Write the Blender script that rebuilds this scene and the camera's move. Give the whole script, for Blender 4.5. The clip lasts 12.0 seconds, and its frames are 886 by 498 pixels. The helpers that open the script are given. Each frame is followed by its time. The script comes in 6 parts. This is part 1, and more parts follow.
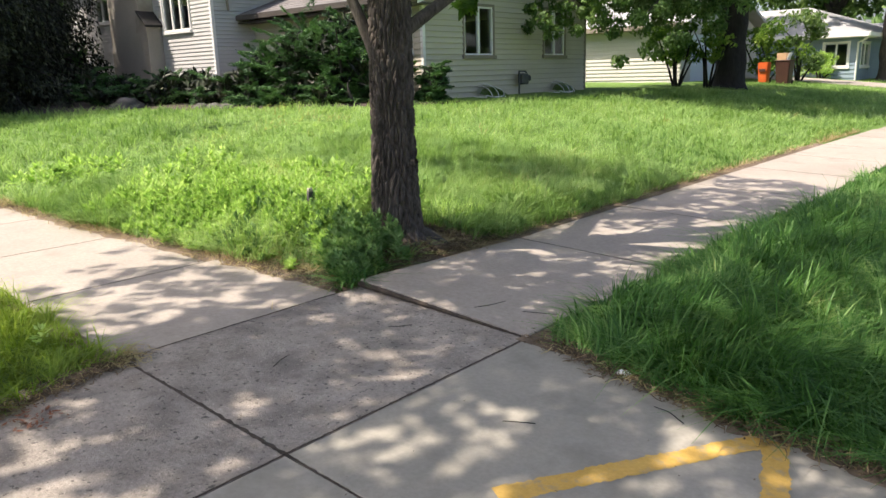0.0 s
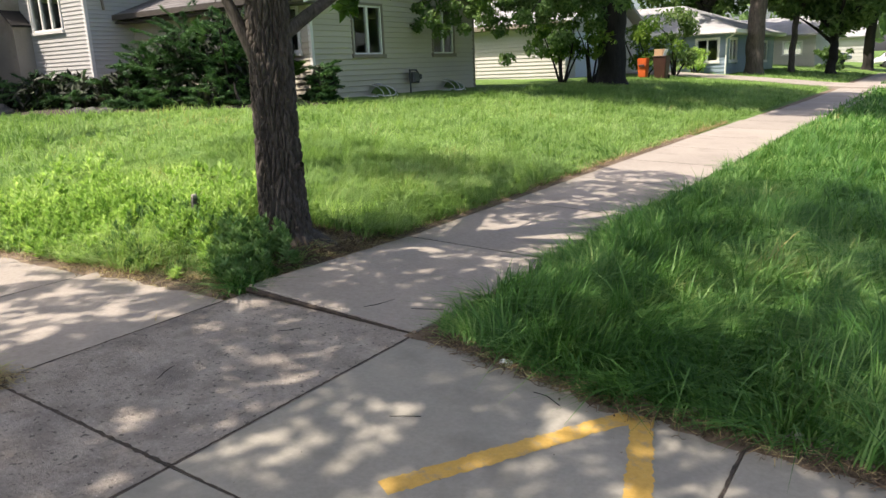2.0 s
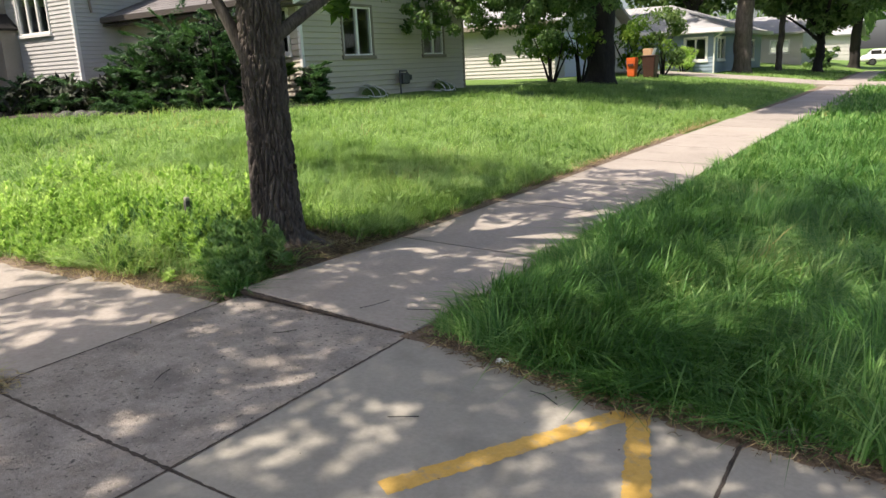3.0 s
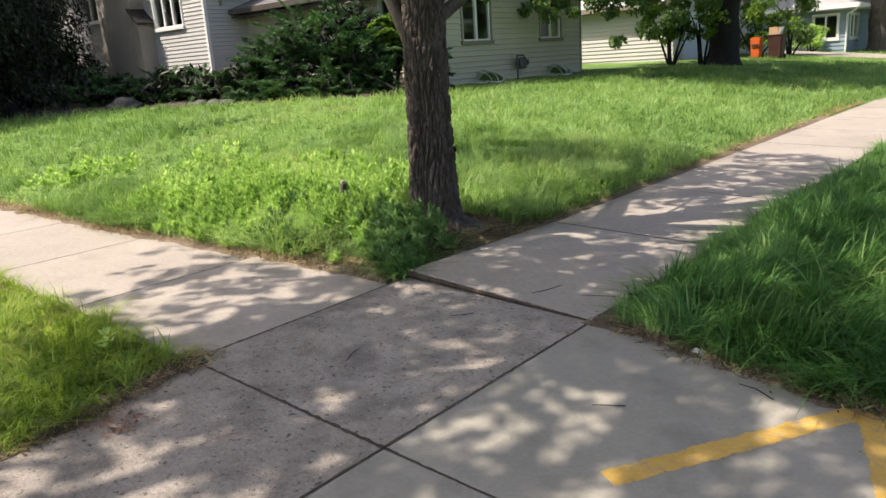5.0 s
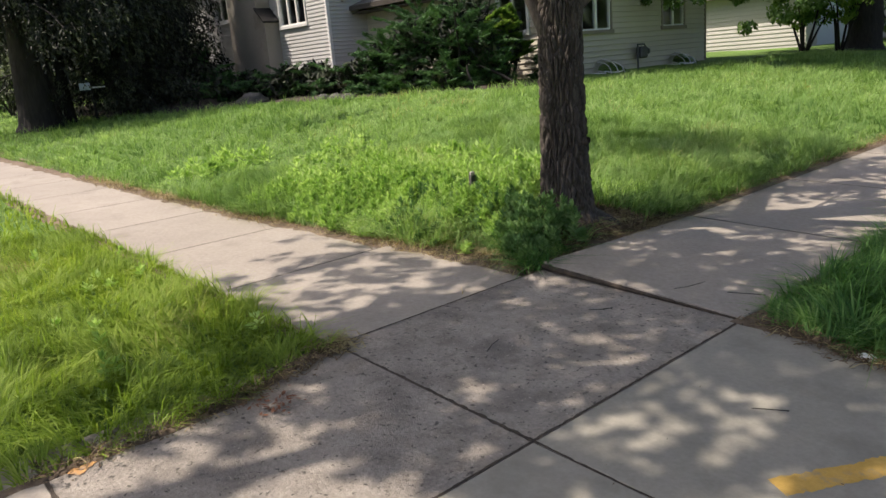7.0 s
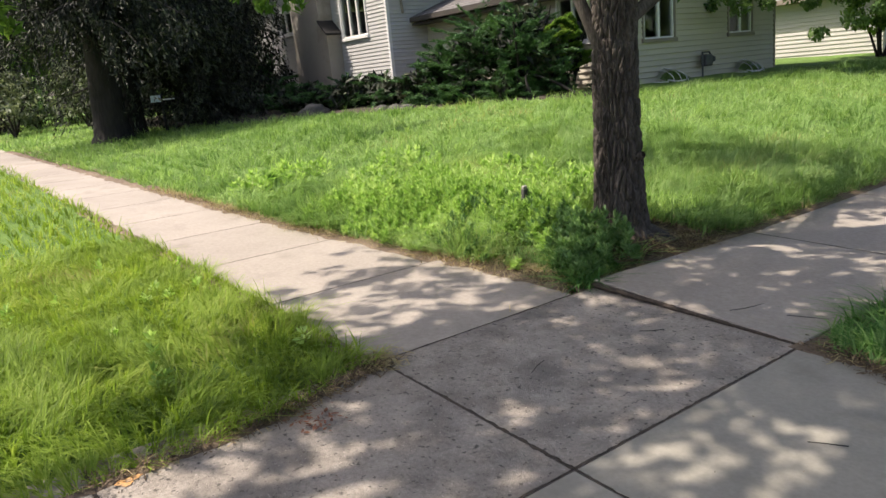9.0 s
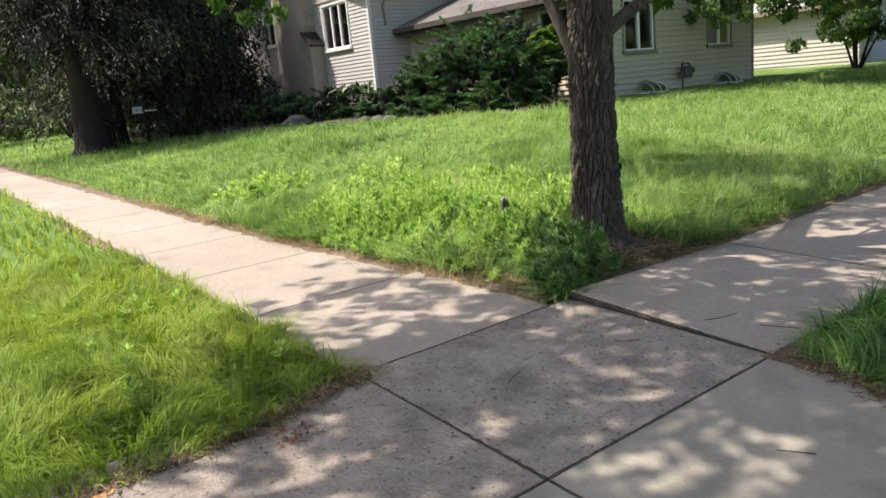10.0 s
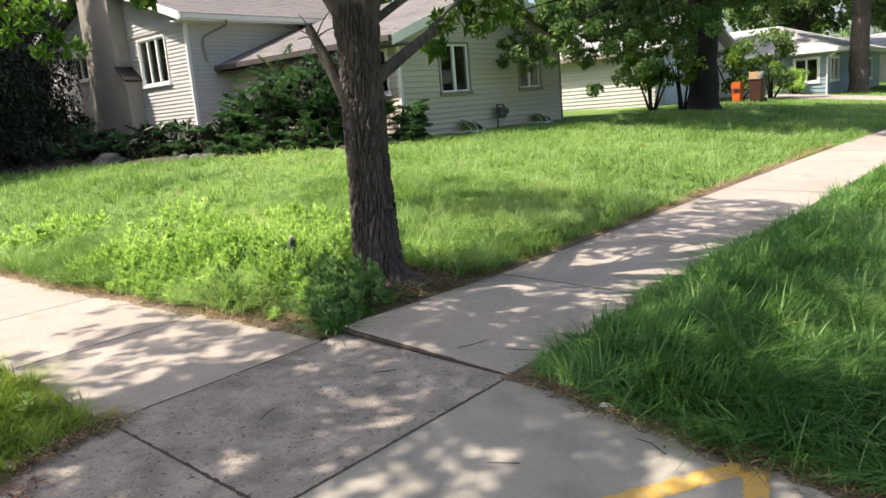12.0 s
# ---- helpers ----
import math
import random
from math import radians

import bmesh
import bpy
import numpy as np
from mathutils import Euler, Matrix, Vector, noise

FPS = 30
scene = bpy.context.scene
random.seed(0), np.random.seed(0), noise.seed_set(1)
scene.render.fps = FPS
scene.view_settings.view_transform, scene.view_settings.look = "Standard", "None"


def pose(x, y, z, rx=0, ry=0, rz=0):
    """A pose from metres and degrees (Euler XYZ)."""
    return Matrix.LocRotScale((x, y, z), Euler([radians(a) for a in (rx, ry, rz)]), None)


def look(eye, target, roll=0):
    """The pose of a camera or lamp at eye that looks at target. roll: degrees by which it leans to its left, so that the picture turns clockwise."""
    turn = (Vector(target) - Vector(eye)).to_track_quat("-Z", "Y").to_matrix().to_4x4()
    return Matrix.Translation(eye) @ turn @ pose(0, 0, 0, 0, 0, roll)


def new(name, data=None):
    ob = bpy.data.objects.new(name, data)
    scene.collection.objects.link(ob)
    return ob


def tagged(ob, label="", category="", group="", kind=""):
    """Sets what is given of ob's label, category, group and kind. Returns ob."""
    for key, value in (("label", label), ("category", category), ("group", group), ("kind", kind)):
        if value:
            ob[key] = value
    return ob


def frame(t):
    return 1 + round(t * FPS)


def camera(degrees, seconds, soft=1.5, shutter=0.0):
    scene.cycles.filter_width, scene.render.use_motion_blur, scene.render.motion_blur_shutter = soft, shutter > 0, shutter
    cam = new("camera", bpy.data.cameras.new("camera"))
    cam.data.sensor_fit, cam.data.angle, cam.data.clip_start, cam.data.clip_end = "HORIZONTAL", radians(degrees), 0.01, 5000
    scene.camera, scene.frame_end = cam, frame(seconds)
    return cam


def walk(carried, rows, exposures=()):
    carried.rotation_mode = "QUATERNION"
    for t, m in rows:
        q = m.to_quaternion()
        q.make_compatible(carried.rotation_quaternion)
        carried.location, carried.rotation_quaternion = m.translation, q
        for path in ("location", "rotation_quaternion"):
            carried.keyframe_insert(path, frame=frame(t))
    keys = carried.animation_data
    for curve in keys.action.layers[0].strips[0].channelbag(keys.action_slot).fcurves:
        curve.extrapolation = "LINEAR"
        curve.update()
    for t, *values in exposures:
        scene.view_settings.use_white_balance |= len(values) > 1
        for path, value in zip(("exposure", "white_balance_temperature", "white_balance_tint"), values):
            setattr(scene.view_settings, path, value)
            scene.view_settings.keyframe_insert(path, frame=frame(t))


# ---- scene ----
cam = camera(62.5, 12.0)
PATH = [
    (0, (2.446, -1.657, 1.596), (1.143, -0.212, 1.132), -1.7),
    (0.5, (2.567, -1.639, 1.592), (1.327, -0.143, 1.123), -1.9),
    (1, (2.583, -1.64, 1.594), (1.396, -0.102, 1.119), -2.1),
    (1.5, (2.577, -1.647, 1.598), (1.44, -0.072, 1.121), -2.3),
    (2, (2.588, -1.661, 1.626), (1.497, -0.055, 1.147), -2.4),
    (2.5, (2.6, -1.664, 1.629), (1.54, -0.036, 1.153), -2.6),
    (4.3, (2.281, -1.832, 1.612), (1.099, -0.296, 1.12), -3.6),
    (4.5, (2.214, -1.862, 1.605), (1.006, -0.346, 1.113), -3.6),
    (5, (2.106, -1.92, 1.609), (0.826, -0.465, 1.112), -3.9),
    (5.5, (2.022, -1.976, 1.606), (0.673, -0.586, 1.108), -4.2),
    (6, (1.94, -2.036, 1.604), (0.53, -0.708, 1.104), -4.7),
    (6.5, (1.914, -2.069, 1.605), (0.461, -0.787, 1.108), -5.0),
    (7, (1.938, -2.036, 1.603), (0.455, -0.788, 1.11), -5.0),
    (9, (1.957, -1.941, 1.642), (0.368, -0.815, 1.185), -5.5),
    (9.5, (1.97, -1.948, 1.657), (0.374, -0.829, 1.211), -5.6),
    (10, (2.012, -1.917, 1.657), (0.444, -0.754, 1.223), -5.5),
    (10.5, (2.16, -1.759, 1.664), (0.679, -0.481, 1.247), -5.4),
    (11, (2.338, -1.636, 1.673), (0.936, -0.268, 1.27), -5.3),
    (11.5, (2.47, -1.612, 1.674), (1.127, -0.182, 1.284), -5.1),
    (12, (2.545, -1.643, 1.668), (1.253, -0.164, 1.291), -4.9),
]
walk(cam, [(t, look(e, a, r)) for t, e, a, r in PATH], [(0.0, 1.0, 6630, 16), (2.5, 0.8, 6630, 16), (4.5, 0.8, 6630, 16), (5.5, 0.66, 6630, 16), (6.5, 0.44, 6630, 16), (7.0, 0.4, 6630, 16), (9.5, 0.75, 6630, 16), (10.5, 0.84, 6630, 16), (12.0, 1.04, 6630, 16)])


def smooth(t):
    t = max(0.0, min(1.0, t))
    return t * t * (3 - 2 * t)


def walk_z(x):
    """Height of the pavement: a cross fall to the street, then a gentle climb away from it."""
    if x > -1.5:
        return 0.02 - 0.042 * x if x < 0.5 else -0.001 - 0.03 * (x - 0.5)
    return 0.083 + 0.024 * (-1.5 - x)


def ground_z(x, y):
    """Height of the ground: the front lawn climbs to the houses."""
    w = walk_z(max(-60.0, min(12.0, x)))
    if x < -1.55 and y > 1.6:
        u = min(1.0, (-1.55 - x) / 9.2)
        hx = 0.083 + 0.9 * u ** 0.9 + 0.015 * min(20.0, max(0.0, -x - 10.8))
        d = y - 1.6
        k = smooth(d / 9.0)
        edge = 0.10 * smooth(min(d, -1.55 - x) / 0.8)
        return w + (hx - w) * k + edge * (1 - k)
    return w


# ---- world and sun ----
SUN_UP, SUN_WAY = 57.0, (0.62, 0.785)   # height in degrees; the way in which shadows fall
world = bpy.data.worlds.new("world")
scene.world = world
world.use_nodes = True
wn = world.node_tree.nodes
sky = wn.new("ShaderNodeTexSky")
sky.sky_type, sky.sun_disc = "NISHITA", False
sky.sun_elevation = radians(SUN_UP)
sky.sun_rotation = math.atan2(-SUN_WAY[0], -SUN_WAY[1])
sky.air_density, sky.dust_density = 0.9, 3.5
wn["Background"].inputs["Strength"].default_value = 0.125
world.node_tree.links.new(sky.outputs[0], wn["Background"].inputs["Color"])
sun = new("sun", bpy.data.lights.new("sun", "SUN"))
sun.data.energy, sun.data.angle, sun.data.color = 4.4, radians(0.53), (1.0, 0.93, 0.8)
c = math.cos(radians(SUN_UP))
sun.matrix_world = look((0, 0, 20), (SUN_WAY[0] * c, SUN_WAY[1] * c, 20 - math.sin(radians(SUN_UP))))


# ---- materials ----
def ramp(nt, fac, stops):
    node = nt.nodes.new("ShaderNodeValToRGB")
    el = node.color_ramp.elements
    while len(el) < len(stops):
        el.new(0.5)
    for e, (p, col) in zip(el, stops):
        e.position, e.color = p, (*col, 1)
    nt.links.new(fac, node.inputs[0])
    return node.outputs[0]


def noise_node(nt, vec, scale, detail=5.0, rough=0.55, stretch=None):
    if stretch:
        mp = nt.nodes.new("ShaderNodeMapping")
        mp.inputs["Scale"].default_value = stretch
        nt.links.new(vec, mp.inputs["Vector"])
        vec = mp.outputs[0]
    n = nt.nodes.new("ShaderNodeTexNoise")
    n.inputs["Scale"].default_value, n.inputs["Detail"].default_value, n.inputs["Roughness"].default_value = scale, detail, rough
    nt.links.new(vec, n.inputs["Vector"])
    return n.outputs["Fac"]


def mixed(nt, fac, a, b, mode="MIX"):
    m = nt.nodes.new("ShaderNodeMix")
    m.data_type, m.blend_type = "RGBA", mode
    for socket, v in ((m.inputs[0], fac), (m.inputs[6], a), (m.inputs[7], b)):
        if isinstance(v, (int, float)):
            socket.default_value = v
        elif isinstance(v, tuple):
            socket.default_value = (*v, 1)
        else:
            nt.links.new(v, socket)
    return m.outputs[2]


def material(name, low, high, scale, fine, rough=0.8, bump=0.3, bump_scale=None, metal=0.0, vary=0.0, island=0.0,
             stretch=None, spec=0.4, stain=None, dist=0.01, blur=0.14, fleck=None):
    """A surface that varies from low to high at two scales, with fine relief. vary, island: spread between objects, between loose pieces."""
    m = bpy.data.materials.new(name)
    m.use_nodes = True
    nt = m.node_tree
    b = nt.nodes["Principled BSDF"]
    vec = nt.nodes.new("ShaderNodeNewGeometry").outputs["Position"]
    big = noise_node(nt, vec, scale, 4, 0.6, stretch)
    small = noise_node(nt, vec, fine, 6, 0.65, stretch)
    add = nt.nodes.new("ShaderNodeMath")
    add.operation = "MULTIPLY_ADD"
    nt.links.new(small, add.inputs[0])
    add.inputs[1].default_value = 0.5
    half = nt.nodes.new("ShaderNodeMath")
    half.operation = "MULTIPLY"
    half.inputs[1].default_value = 0.5
    nt.links.new(big, half.inputs[0])
    nt.links.new(half.outputs[0], add.inputs[2])
    col = ramp(nt, add.outputs[0], [(0.33, low), (0.67, high)])
    if stain:
        s = noise_node(nt, vec, stain[1], 5, 0.6)
        col = mixed(nt, ramp(nt, s, [(stain[2], (0, 0, 0)), (stain[2] + blur, (1, 1, 1))]), col, stain[0])
    if fleck:
        s = noise_node(nt, vec, fleck[1], 2, 0.5)
        col = mixed(nt, ramp(nt, s, [(fleck[2], (0, 0, 0)), (fleck[2] + 0.07, (1, 1, 1))]), col, fleck[0])
        s = noise_node(nt, vec, fleck[1] * 0.63, 3, 0.6)
        col = mixed(nt, ramp(nt, s, [(0.32, (1, 1, 1)), (0.4, (0, 0, 0))]), col, tuple(0.25 * v for v in fleck[0]))
    for amount, node, out in ((vary, "ShaderNodeObjectInfo", "Random"), (island, "ShaderNodeNewGeometry", "Random Per Island")):
        if amount:
            r = nt.nodes.new(node).outputs[out]
            mr = nt.nodes.new("ShaderNodeMapRange")
            mr.inputs[3].default_value, mr.inputs[4].default_value = 1 - amount, 1 + amount
            nt.links.new(r, mr.inputs[0])
            hsv = nt.nodes.new("ShaderNodeHueSaturation")
            nt.links.new(mr.outputs[0], hsv.inputs["Value"])
            nt.links.new(col, hsv.inputs["Color"])
            col = hsv.outputs[0]
    nt.links.new(col, b.inputs["Base Color"])
    b.inputs["Roughness"].default_value, b.inputs["Metallic"].default_value = rough, metal
    b.inputs["Specular IOR Level"].default_value = spec
    if bump:
        bp = nt.nodes.new("ShaderNodeBump")
        bp.inputs["Strength"].default_value, bp.inputs["Distance"].default_value = bump, dist
        nt.links.new(noise_node(nt, vec, bump_scale or fine, 7, 0.7, stretch), bp.inputs["Height"])
        nt.links.new(bp.outputs[0], b.inputs["Normal"])
    return m


def leafy(name, low, mid, high, patch, through_light=0.35, rough=0.55, straw=0.0):
    """Leaves and blades: colour by piece and by patch, with light that comes through them."""
    m = bpy.data.materials.new(name)
    m.use_nodes = True
    nt = m.node_tree
    b = nt.nodes["Principled BSDF"]
    geo = nt.nodes.new("ShaderNodeNewGeometry")
    f = noise_node(nt, geo.outputs["Position"], patch, 3, 0.6)
    avg = nt.nodes.new("ShaderNodeMath")
    avg.operation = "MULTIPLY_ADD"
    avg.inputs[1].default_value = 0.5
    nt.links.new(geo.outputs["Random Per Island"], avg.inputs[0])
    sub = nt.nodes.new("ShaderNodeMath")
    sub.operation = "MULTIPLY_ADD"
    sub.inputs[1].default_value, sub.inputs[2].default_value = 1.5, -0.5
    nt.links.new(f, sub.inputs[0])
    nt.links.new(sub.outputs[0], avg.inputs[2])
    stops = [(0.1, low), (0.5, mid), (0.85, high)]
    if straw:
        stops.append((1.0 - straw, (0.38, 0.33, 0.14)))
    col = ramp(nt, avg.outputs[0], stops)
    nt.links.new(col, b.inputs["Base Color"])
    b.inputs["Roughness"].default_value, b.inputs["Specular IOR Level"].default_value = rough, 0.25
    tr = nt.nodes.new("ShaderNodeBsdfTranslucent")
    nt.links.new(mixed(nt, 1.0, col, (1.0, 1.0, 0.72), "MULTIPLY"), tr.inputs["Color"])
    mix = nt.nodes.new("ShaderNodeMixShader")
    mix.inputs[0].default_value = through_light
    nt.links.new(b.outputs[0], mix.inputs[1])
    nt.links.new(tr.outputs[0], mix.inputs[2])
    nt.links.new(mix.outputs[0], nt.nodes["Material Output"].inputs["Surface"])
    return m


def glass(name):
    m = bpy.data.materials.new(name)
    m.use_nodes = True
    b = m.node_tree.nodes["Principled BSDF"]
    b.inputs["Base Color"].default_value = (0.75, 0.82, 0.8, 1)
    b.inputs["Roughness"].default_value, b.inputs["Transmission Weight"].default_value, b.inputs["IOR"].default_value = 0.02, 1.0, 1.45
    return m


M = {
    "soil": material("soil", (0.1, 0.07, 0.048), (0.27, 0.205, 0.145), 1.3, 18, 0.95, 0.8, 30, dist=0.02),
    "turf": material("turf", (0.07, 0.13, 0.025), (0.17, 0.29, 0.055), 0.5, 9, 0.95, 0.9, 14, dist=0.05),
    "old_concrete": material("old_concrete", (0.265, 0.232, 0.195), (0.41, 0.365, 0.315), 0.8, 30, 0.88, 0.5, 60, vary=0.06,
                             stain=((0.225, 0.196, 0.163), 1.6, 0.53), dist=0.005, blur=0.25),
    "worn_concrete": material("worn_concrete", (0.195, 0.17, 0.144), (0.465, 0.41, 0.352), 4.5, 48, 0.92, 1.0, 55, vary=0.05,
                              stain=((0.14, 0.123, 0.108), 3.0, 0.48), dist=0.012, blur=0.3, fleck=((0.43, 0.385, 0.33), 52, 0.65)),
    "new_concrete": material("new_concrete", (0.262, 0.244, 0.203), (0.365, 0.339, 0.285), 0.7, 40, 0.82, 0.35, 90, vary=0.05,
                             stain=((0.18, 0.169, 0.143), 1.9, 0.5), dist=0.003, blur=0.3),
    "asphalt": material("asphalt", (0.035, 0.035, 0.036), (0.08, 0.078, 0.075), 0.6, 60, 0.9, 0.5, 90),
    "yellow_paint": material("yellow_paint", (0.5, 0.3, 0.055), (0.68, 0.43, 0.115), 4, 45, 0.65, 0.4, 70, stain=((0.36, 0.29, 0.18), 14, 0.52), dist=0.002, blur=0.2),
    "bark": material("bark", (0.014, 0.011, 0.009), (0.17, 0.142, 0.12), 14, 75, 0.95, 0.7, 70, stretch=(1, 1, 0.22), dist=0.006),
    # near-black base takes in the shade on the maple's trunk
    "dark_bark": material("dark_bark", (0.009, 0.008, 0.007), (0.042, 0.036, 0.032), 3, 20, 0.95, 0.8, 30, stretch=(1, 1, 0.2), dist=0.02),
    "siding": material("siding", (0.46, 0.42, 0.335), (0.52, 0.48, 0.395), 0.8, 30, 0.55, 0.1, 60, vary=0.04, stain=((0.41, 0.375, 0.305), 1.1, 0.62)),
    "pale_siding": material("pale_siding", (0.46, 0.455, 0.44), (0.52, 0.515, 0.495), 0.8, 30, 0.55, 0.1, 60, vary=0.03, stain=((0.44, 0.43, 0.41), 1.1, 0.6)),
    "white_siding": material("white_siding", (0.43, 0.42, 0.39), (0.5, 0.485, 0.455), 0.8, 30, 0.5, 0.1, 60, vary=0.03),
    "blue_siding": material("blue_siding", (0.19, 0.26, 0.315), (0.245, 0.315, 0.37), 0.8, 30, 0.55, 0.1, 60, vary=0.04),
    "white_trim": material("white_trim", (0.7, 0.69, 0.66), (0.8, 0.79, 0.76), 1, 40, 0.5, 0.1, 60),
    "tan_trim": material("tan_trim", (0.2, 0.17, 0.135), (0.27, 0.235, 0.19), 1, 40, 0.6, 0.1, 60),
    "dark_trim": material("dark_trim", (0.05, 0.043, 0.037), (0.09, 0.078, 0.068), 1, 40, 0.6, 0.1, 60),
    "orange_mark": material("orange_mark", (0.42, 0.22, 0.08), (0.58, 0.33, 0.13), 9, 60, 0.8, 0.3, 70, stain=((0.3, 0.24, 0.18), 20, 0.52)),
    "stucco": material("stucco", (0.28, 0.255, 0.215), (0.39, 0.357, 0.305), 0.7, 35, 0.9, 0.6, 60, stain=((0.22, 0.195, 0.163), 0.9, 0.56)),
    "shingle": material("shingle", (0.115, 0.107, 0.102), (0.2, 0.188, 0.18), 1.2, 30, 0.92, 0.5, 50, vary=0.08, stain=((0.09, 0.084, 0.08), 2.5, 0.56)),
    "pale_shingle": material("pale_shingle", (0.3, 0.3, 0.3), (0.41, 0.41, 0.41), 1.2, 30, 0.9, 0.4, 50, vary=0.04),
    "dark": material("dark", (0.012, 0.012, 0.012), (0.03, 0.028, 0.026), 2, 20, 0.9, 0.0),
    "metal": material("metal", (0.05, 0.053, 0.056), (0.1, 0.104, 0.108), 3, 30, 0.5, 0.1, 40, metal=0.4),
    # base colour lowered for the shade that the boulder lies in
    "rock": material("rock", (0.05, 0.048, 0.045), (0.14, 0.132, 0.12), 3, 20, 0.9, 0.8, 30, dist=0.02),
    "glass": glass("glass"),
    "debris": material("debris", (0.05, 0.032, 0.018), (0.24, 0.17, 0.1), 6, 40, 0.9, 0.3, 50, island=0.5),
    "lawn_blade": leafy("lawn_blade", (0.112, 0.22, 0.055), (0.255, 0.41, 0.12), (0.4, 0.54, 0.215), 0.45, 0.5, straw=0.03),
    # tones darkened for the verge's shade, high tone raised for lit blades
    "shaded_verge_blade": leafy("shaded_verge_blade", (0.035, 0.11, 0.025), (0.1, 0.245, 0.05), (0.29, 0.46, 0.15), 0.8, 0.4, rough=0.45, straw=0.015),
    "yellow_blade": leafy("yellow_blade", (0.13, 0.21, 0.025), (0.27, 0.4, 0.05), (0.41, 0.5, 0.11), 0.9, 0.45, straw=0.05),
    "dirt": material("dirt", (0.025, 0.02, 0.016), (0.11, 0.085, 0.065), 12, 60, 0.95, 0.8, 80, dist=0.01),
    "straw": leafy("straw", (0.3, 0.22, 0.11), (0.45, 0.35, 0.19), (0.5, 0.44, 0.24), 2.0, 0.3),
    "weed": leafy("weed", (0.2, 0.36, 0.075), (0.4, 0.6, 0.15), (0.58, 0.74, 0.3), 1.2, 0.55),
    "grey_weed": leafy("grey_weed", (0.1, 0.2, 0.065), (0.18, 0.33, 0.11), (0.3, 0.45, 0.19), 2.0, 0.4),
    "tree_leaf": leafy("tree_leaf", (0.045, 0.105, 0.02), (0.115, 0.22, 0.038), (0.25, 0.37, 0.07), 0.7, 0.58),
    "far_leaf": leafy("far_leaf", (0.04, 0.09, 0.028), (0.12, 0.21, 0.065), (0.26, 0.37, 0.14), 0.35, 0.45),
    "juniper": leafy("juniper", (0.016, 0.045, 0.018), (0.05, 0.125, 0.042), (0.13, 0.245, 0.085), 1.3, 0.2),
    "grey_leaf": leafy("grey_leaf", (0.03, 0.042, 0.022), (0.1, 0.13, 0.07), (0.32, 0.36, 0.24), 1.2, 0.35),
    # near-black tones stand for shade deep in the boughs, pale for sunlit tips
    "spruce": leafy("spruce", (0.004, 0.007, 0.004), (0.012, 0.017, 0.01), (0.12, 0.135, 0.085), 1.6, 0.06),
    "orange_plastic": material("orange_plastic", (0.55, 0.09, 0.02), (0.66, 0.13, 0.03), 3, 30, 0.45, 0.05),
    "brown_plastic": material("brown_plastic", (0.045, 0.018, 0.013), (0.07, 0.03, 0.022), 3, 30, 0.5, 0.05),
    "cardboard": material("cardboard", (0.42, 0.27, 0.15), (0.52, 0.35, 0.2), 4, 40, 0.85, 0.1),
    "car_paint": material("car_paint", (0.68, 0.69, 0.7), (0.74, 0.75, 0.76), 1, 20, 0.25, 0.0, spec=0.6),
    "rubber": material("rubber", (0.015, 0.015, 0.015), (0.03, 0.03, 0.03), 3, 30, 0.85, 0.1),
    "white_plastic": material("white_plastic", (0.75, 0.75, 0.73), (0.85, 0.85, 0.83), 6, 50, 0.4, 0.05),
    "red_leaf": material("red_leaf", (0.14, 0.05, 0.025), (0.3, 0.13, 0.065), 8, 40, 0.8, 0.2, island=0.4),
    "door_blue": material("door_blue", (0.02, 0.05, 0.16), (0.03, 0.07, 0.2), 2, 30, 0.5, 0.05),
    "pale_blue": material("pale_blue", (0.5, 0.56, 0.65), (0.58, 0.64, 0.72), 2, 30, 0.5, 0.05),
}


# ---- mesh helpers ----
def mesh_of(bm, mat, smooth_shade=False):
    me = bpy.data.meshes.new("mesh")
    bm.normal_update()
    bm.to_mesh(me)
    bm.free()
    me.materials.append(mat)
    if smooth_shade:
        me.polygons.foreach_set("use_smooth", [True] * len(me.polygons))
    return me


def raw_mesh(verts, quads, mat, tris=None, smooth_shade=False):
    """A mesh from numpy arrays of corners, four-sided and three-sided faces."""
    me = bpy.data.meshes.new("mesh")
    nq, nt = (0 if quads is None else len(quads)), (0 if tris is None else len(tris))
    me.vertices.add(len(verts))
    me.vertices.foreach_set("co", np.ascontiguousarray(verts, dtype=np.float32).ravel())
    loops = np.concatenate([a.ravel() for a in (quads, tris) if a is not None]).astype(np.int32)
    me.loops.add(len(loops))
    me.loops.foreach_set("vertex_index", loops)
    start = np.concatenate([np.arange(nq) * 4, nq * 4 + np.arange(nt) * 3]).astype(np.int32)
    me.polygons.add(nq + nt)
    me.polygons.foreach_set("loop_start", start)
    me.polygons.foreach_set("use_smooth", np.full(nq + nt, smooth_shade))
    me.update(calc_edges=True)
    me.materials.append(mat)
    return me


def part(name, data, mat=None, parent=None, label=""):
    """One mesh object, from a bmesh or a mesh, under a thing or under a part."""
    ob = new(name, mesh_of(data, mat) if isinstance(data, bmesh.types.BMesh) else data)
    if parent:
        ob.parent = parent
    if label:
        ob["label"] = label
    return ob


def thing(name, label, category, at=(0, 0, 0), group="", kind=""):
    ob = new(name)
    ob.location = at
    ob.empty_display_size = 0.1
    return tagged(ob, label, category, group, kind)


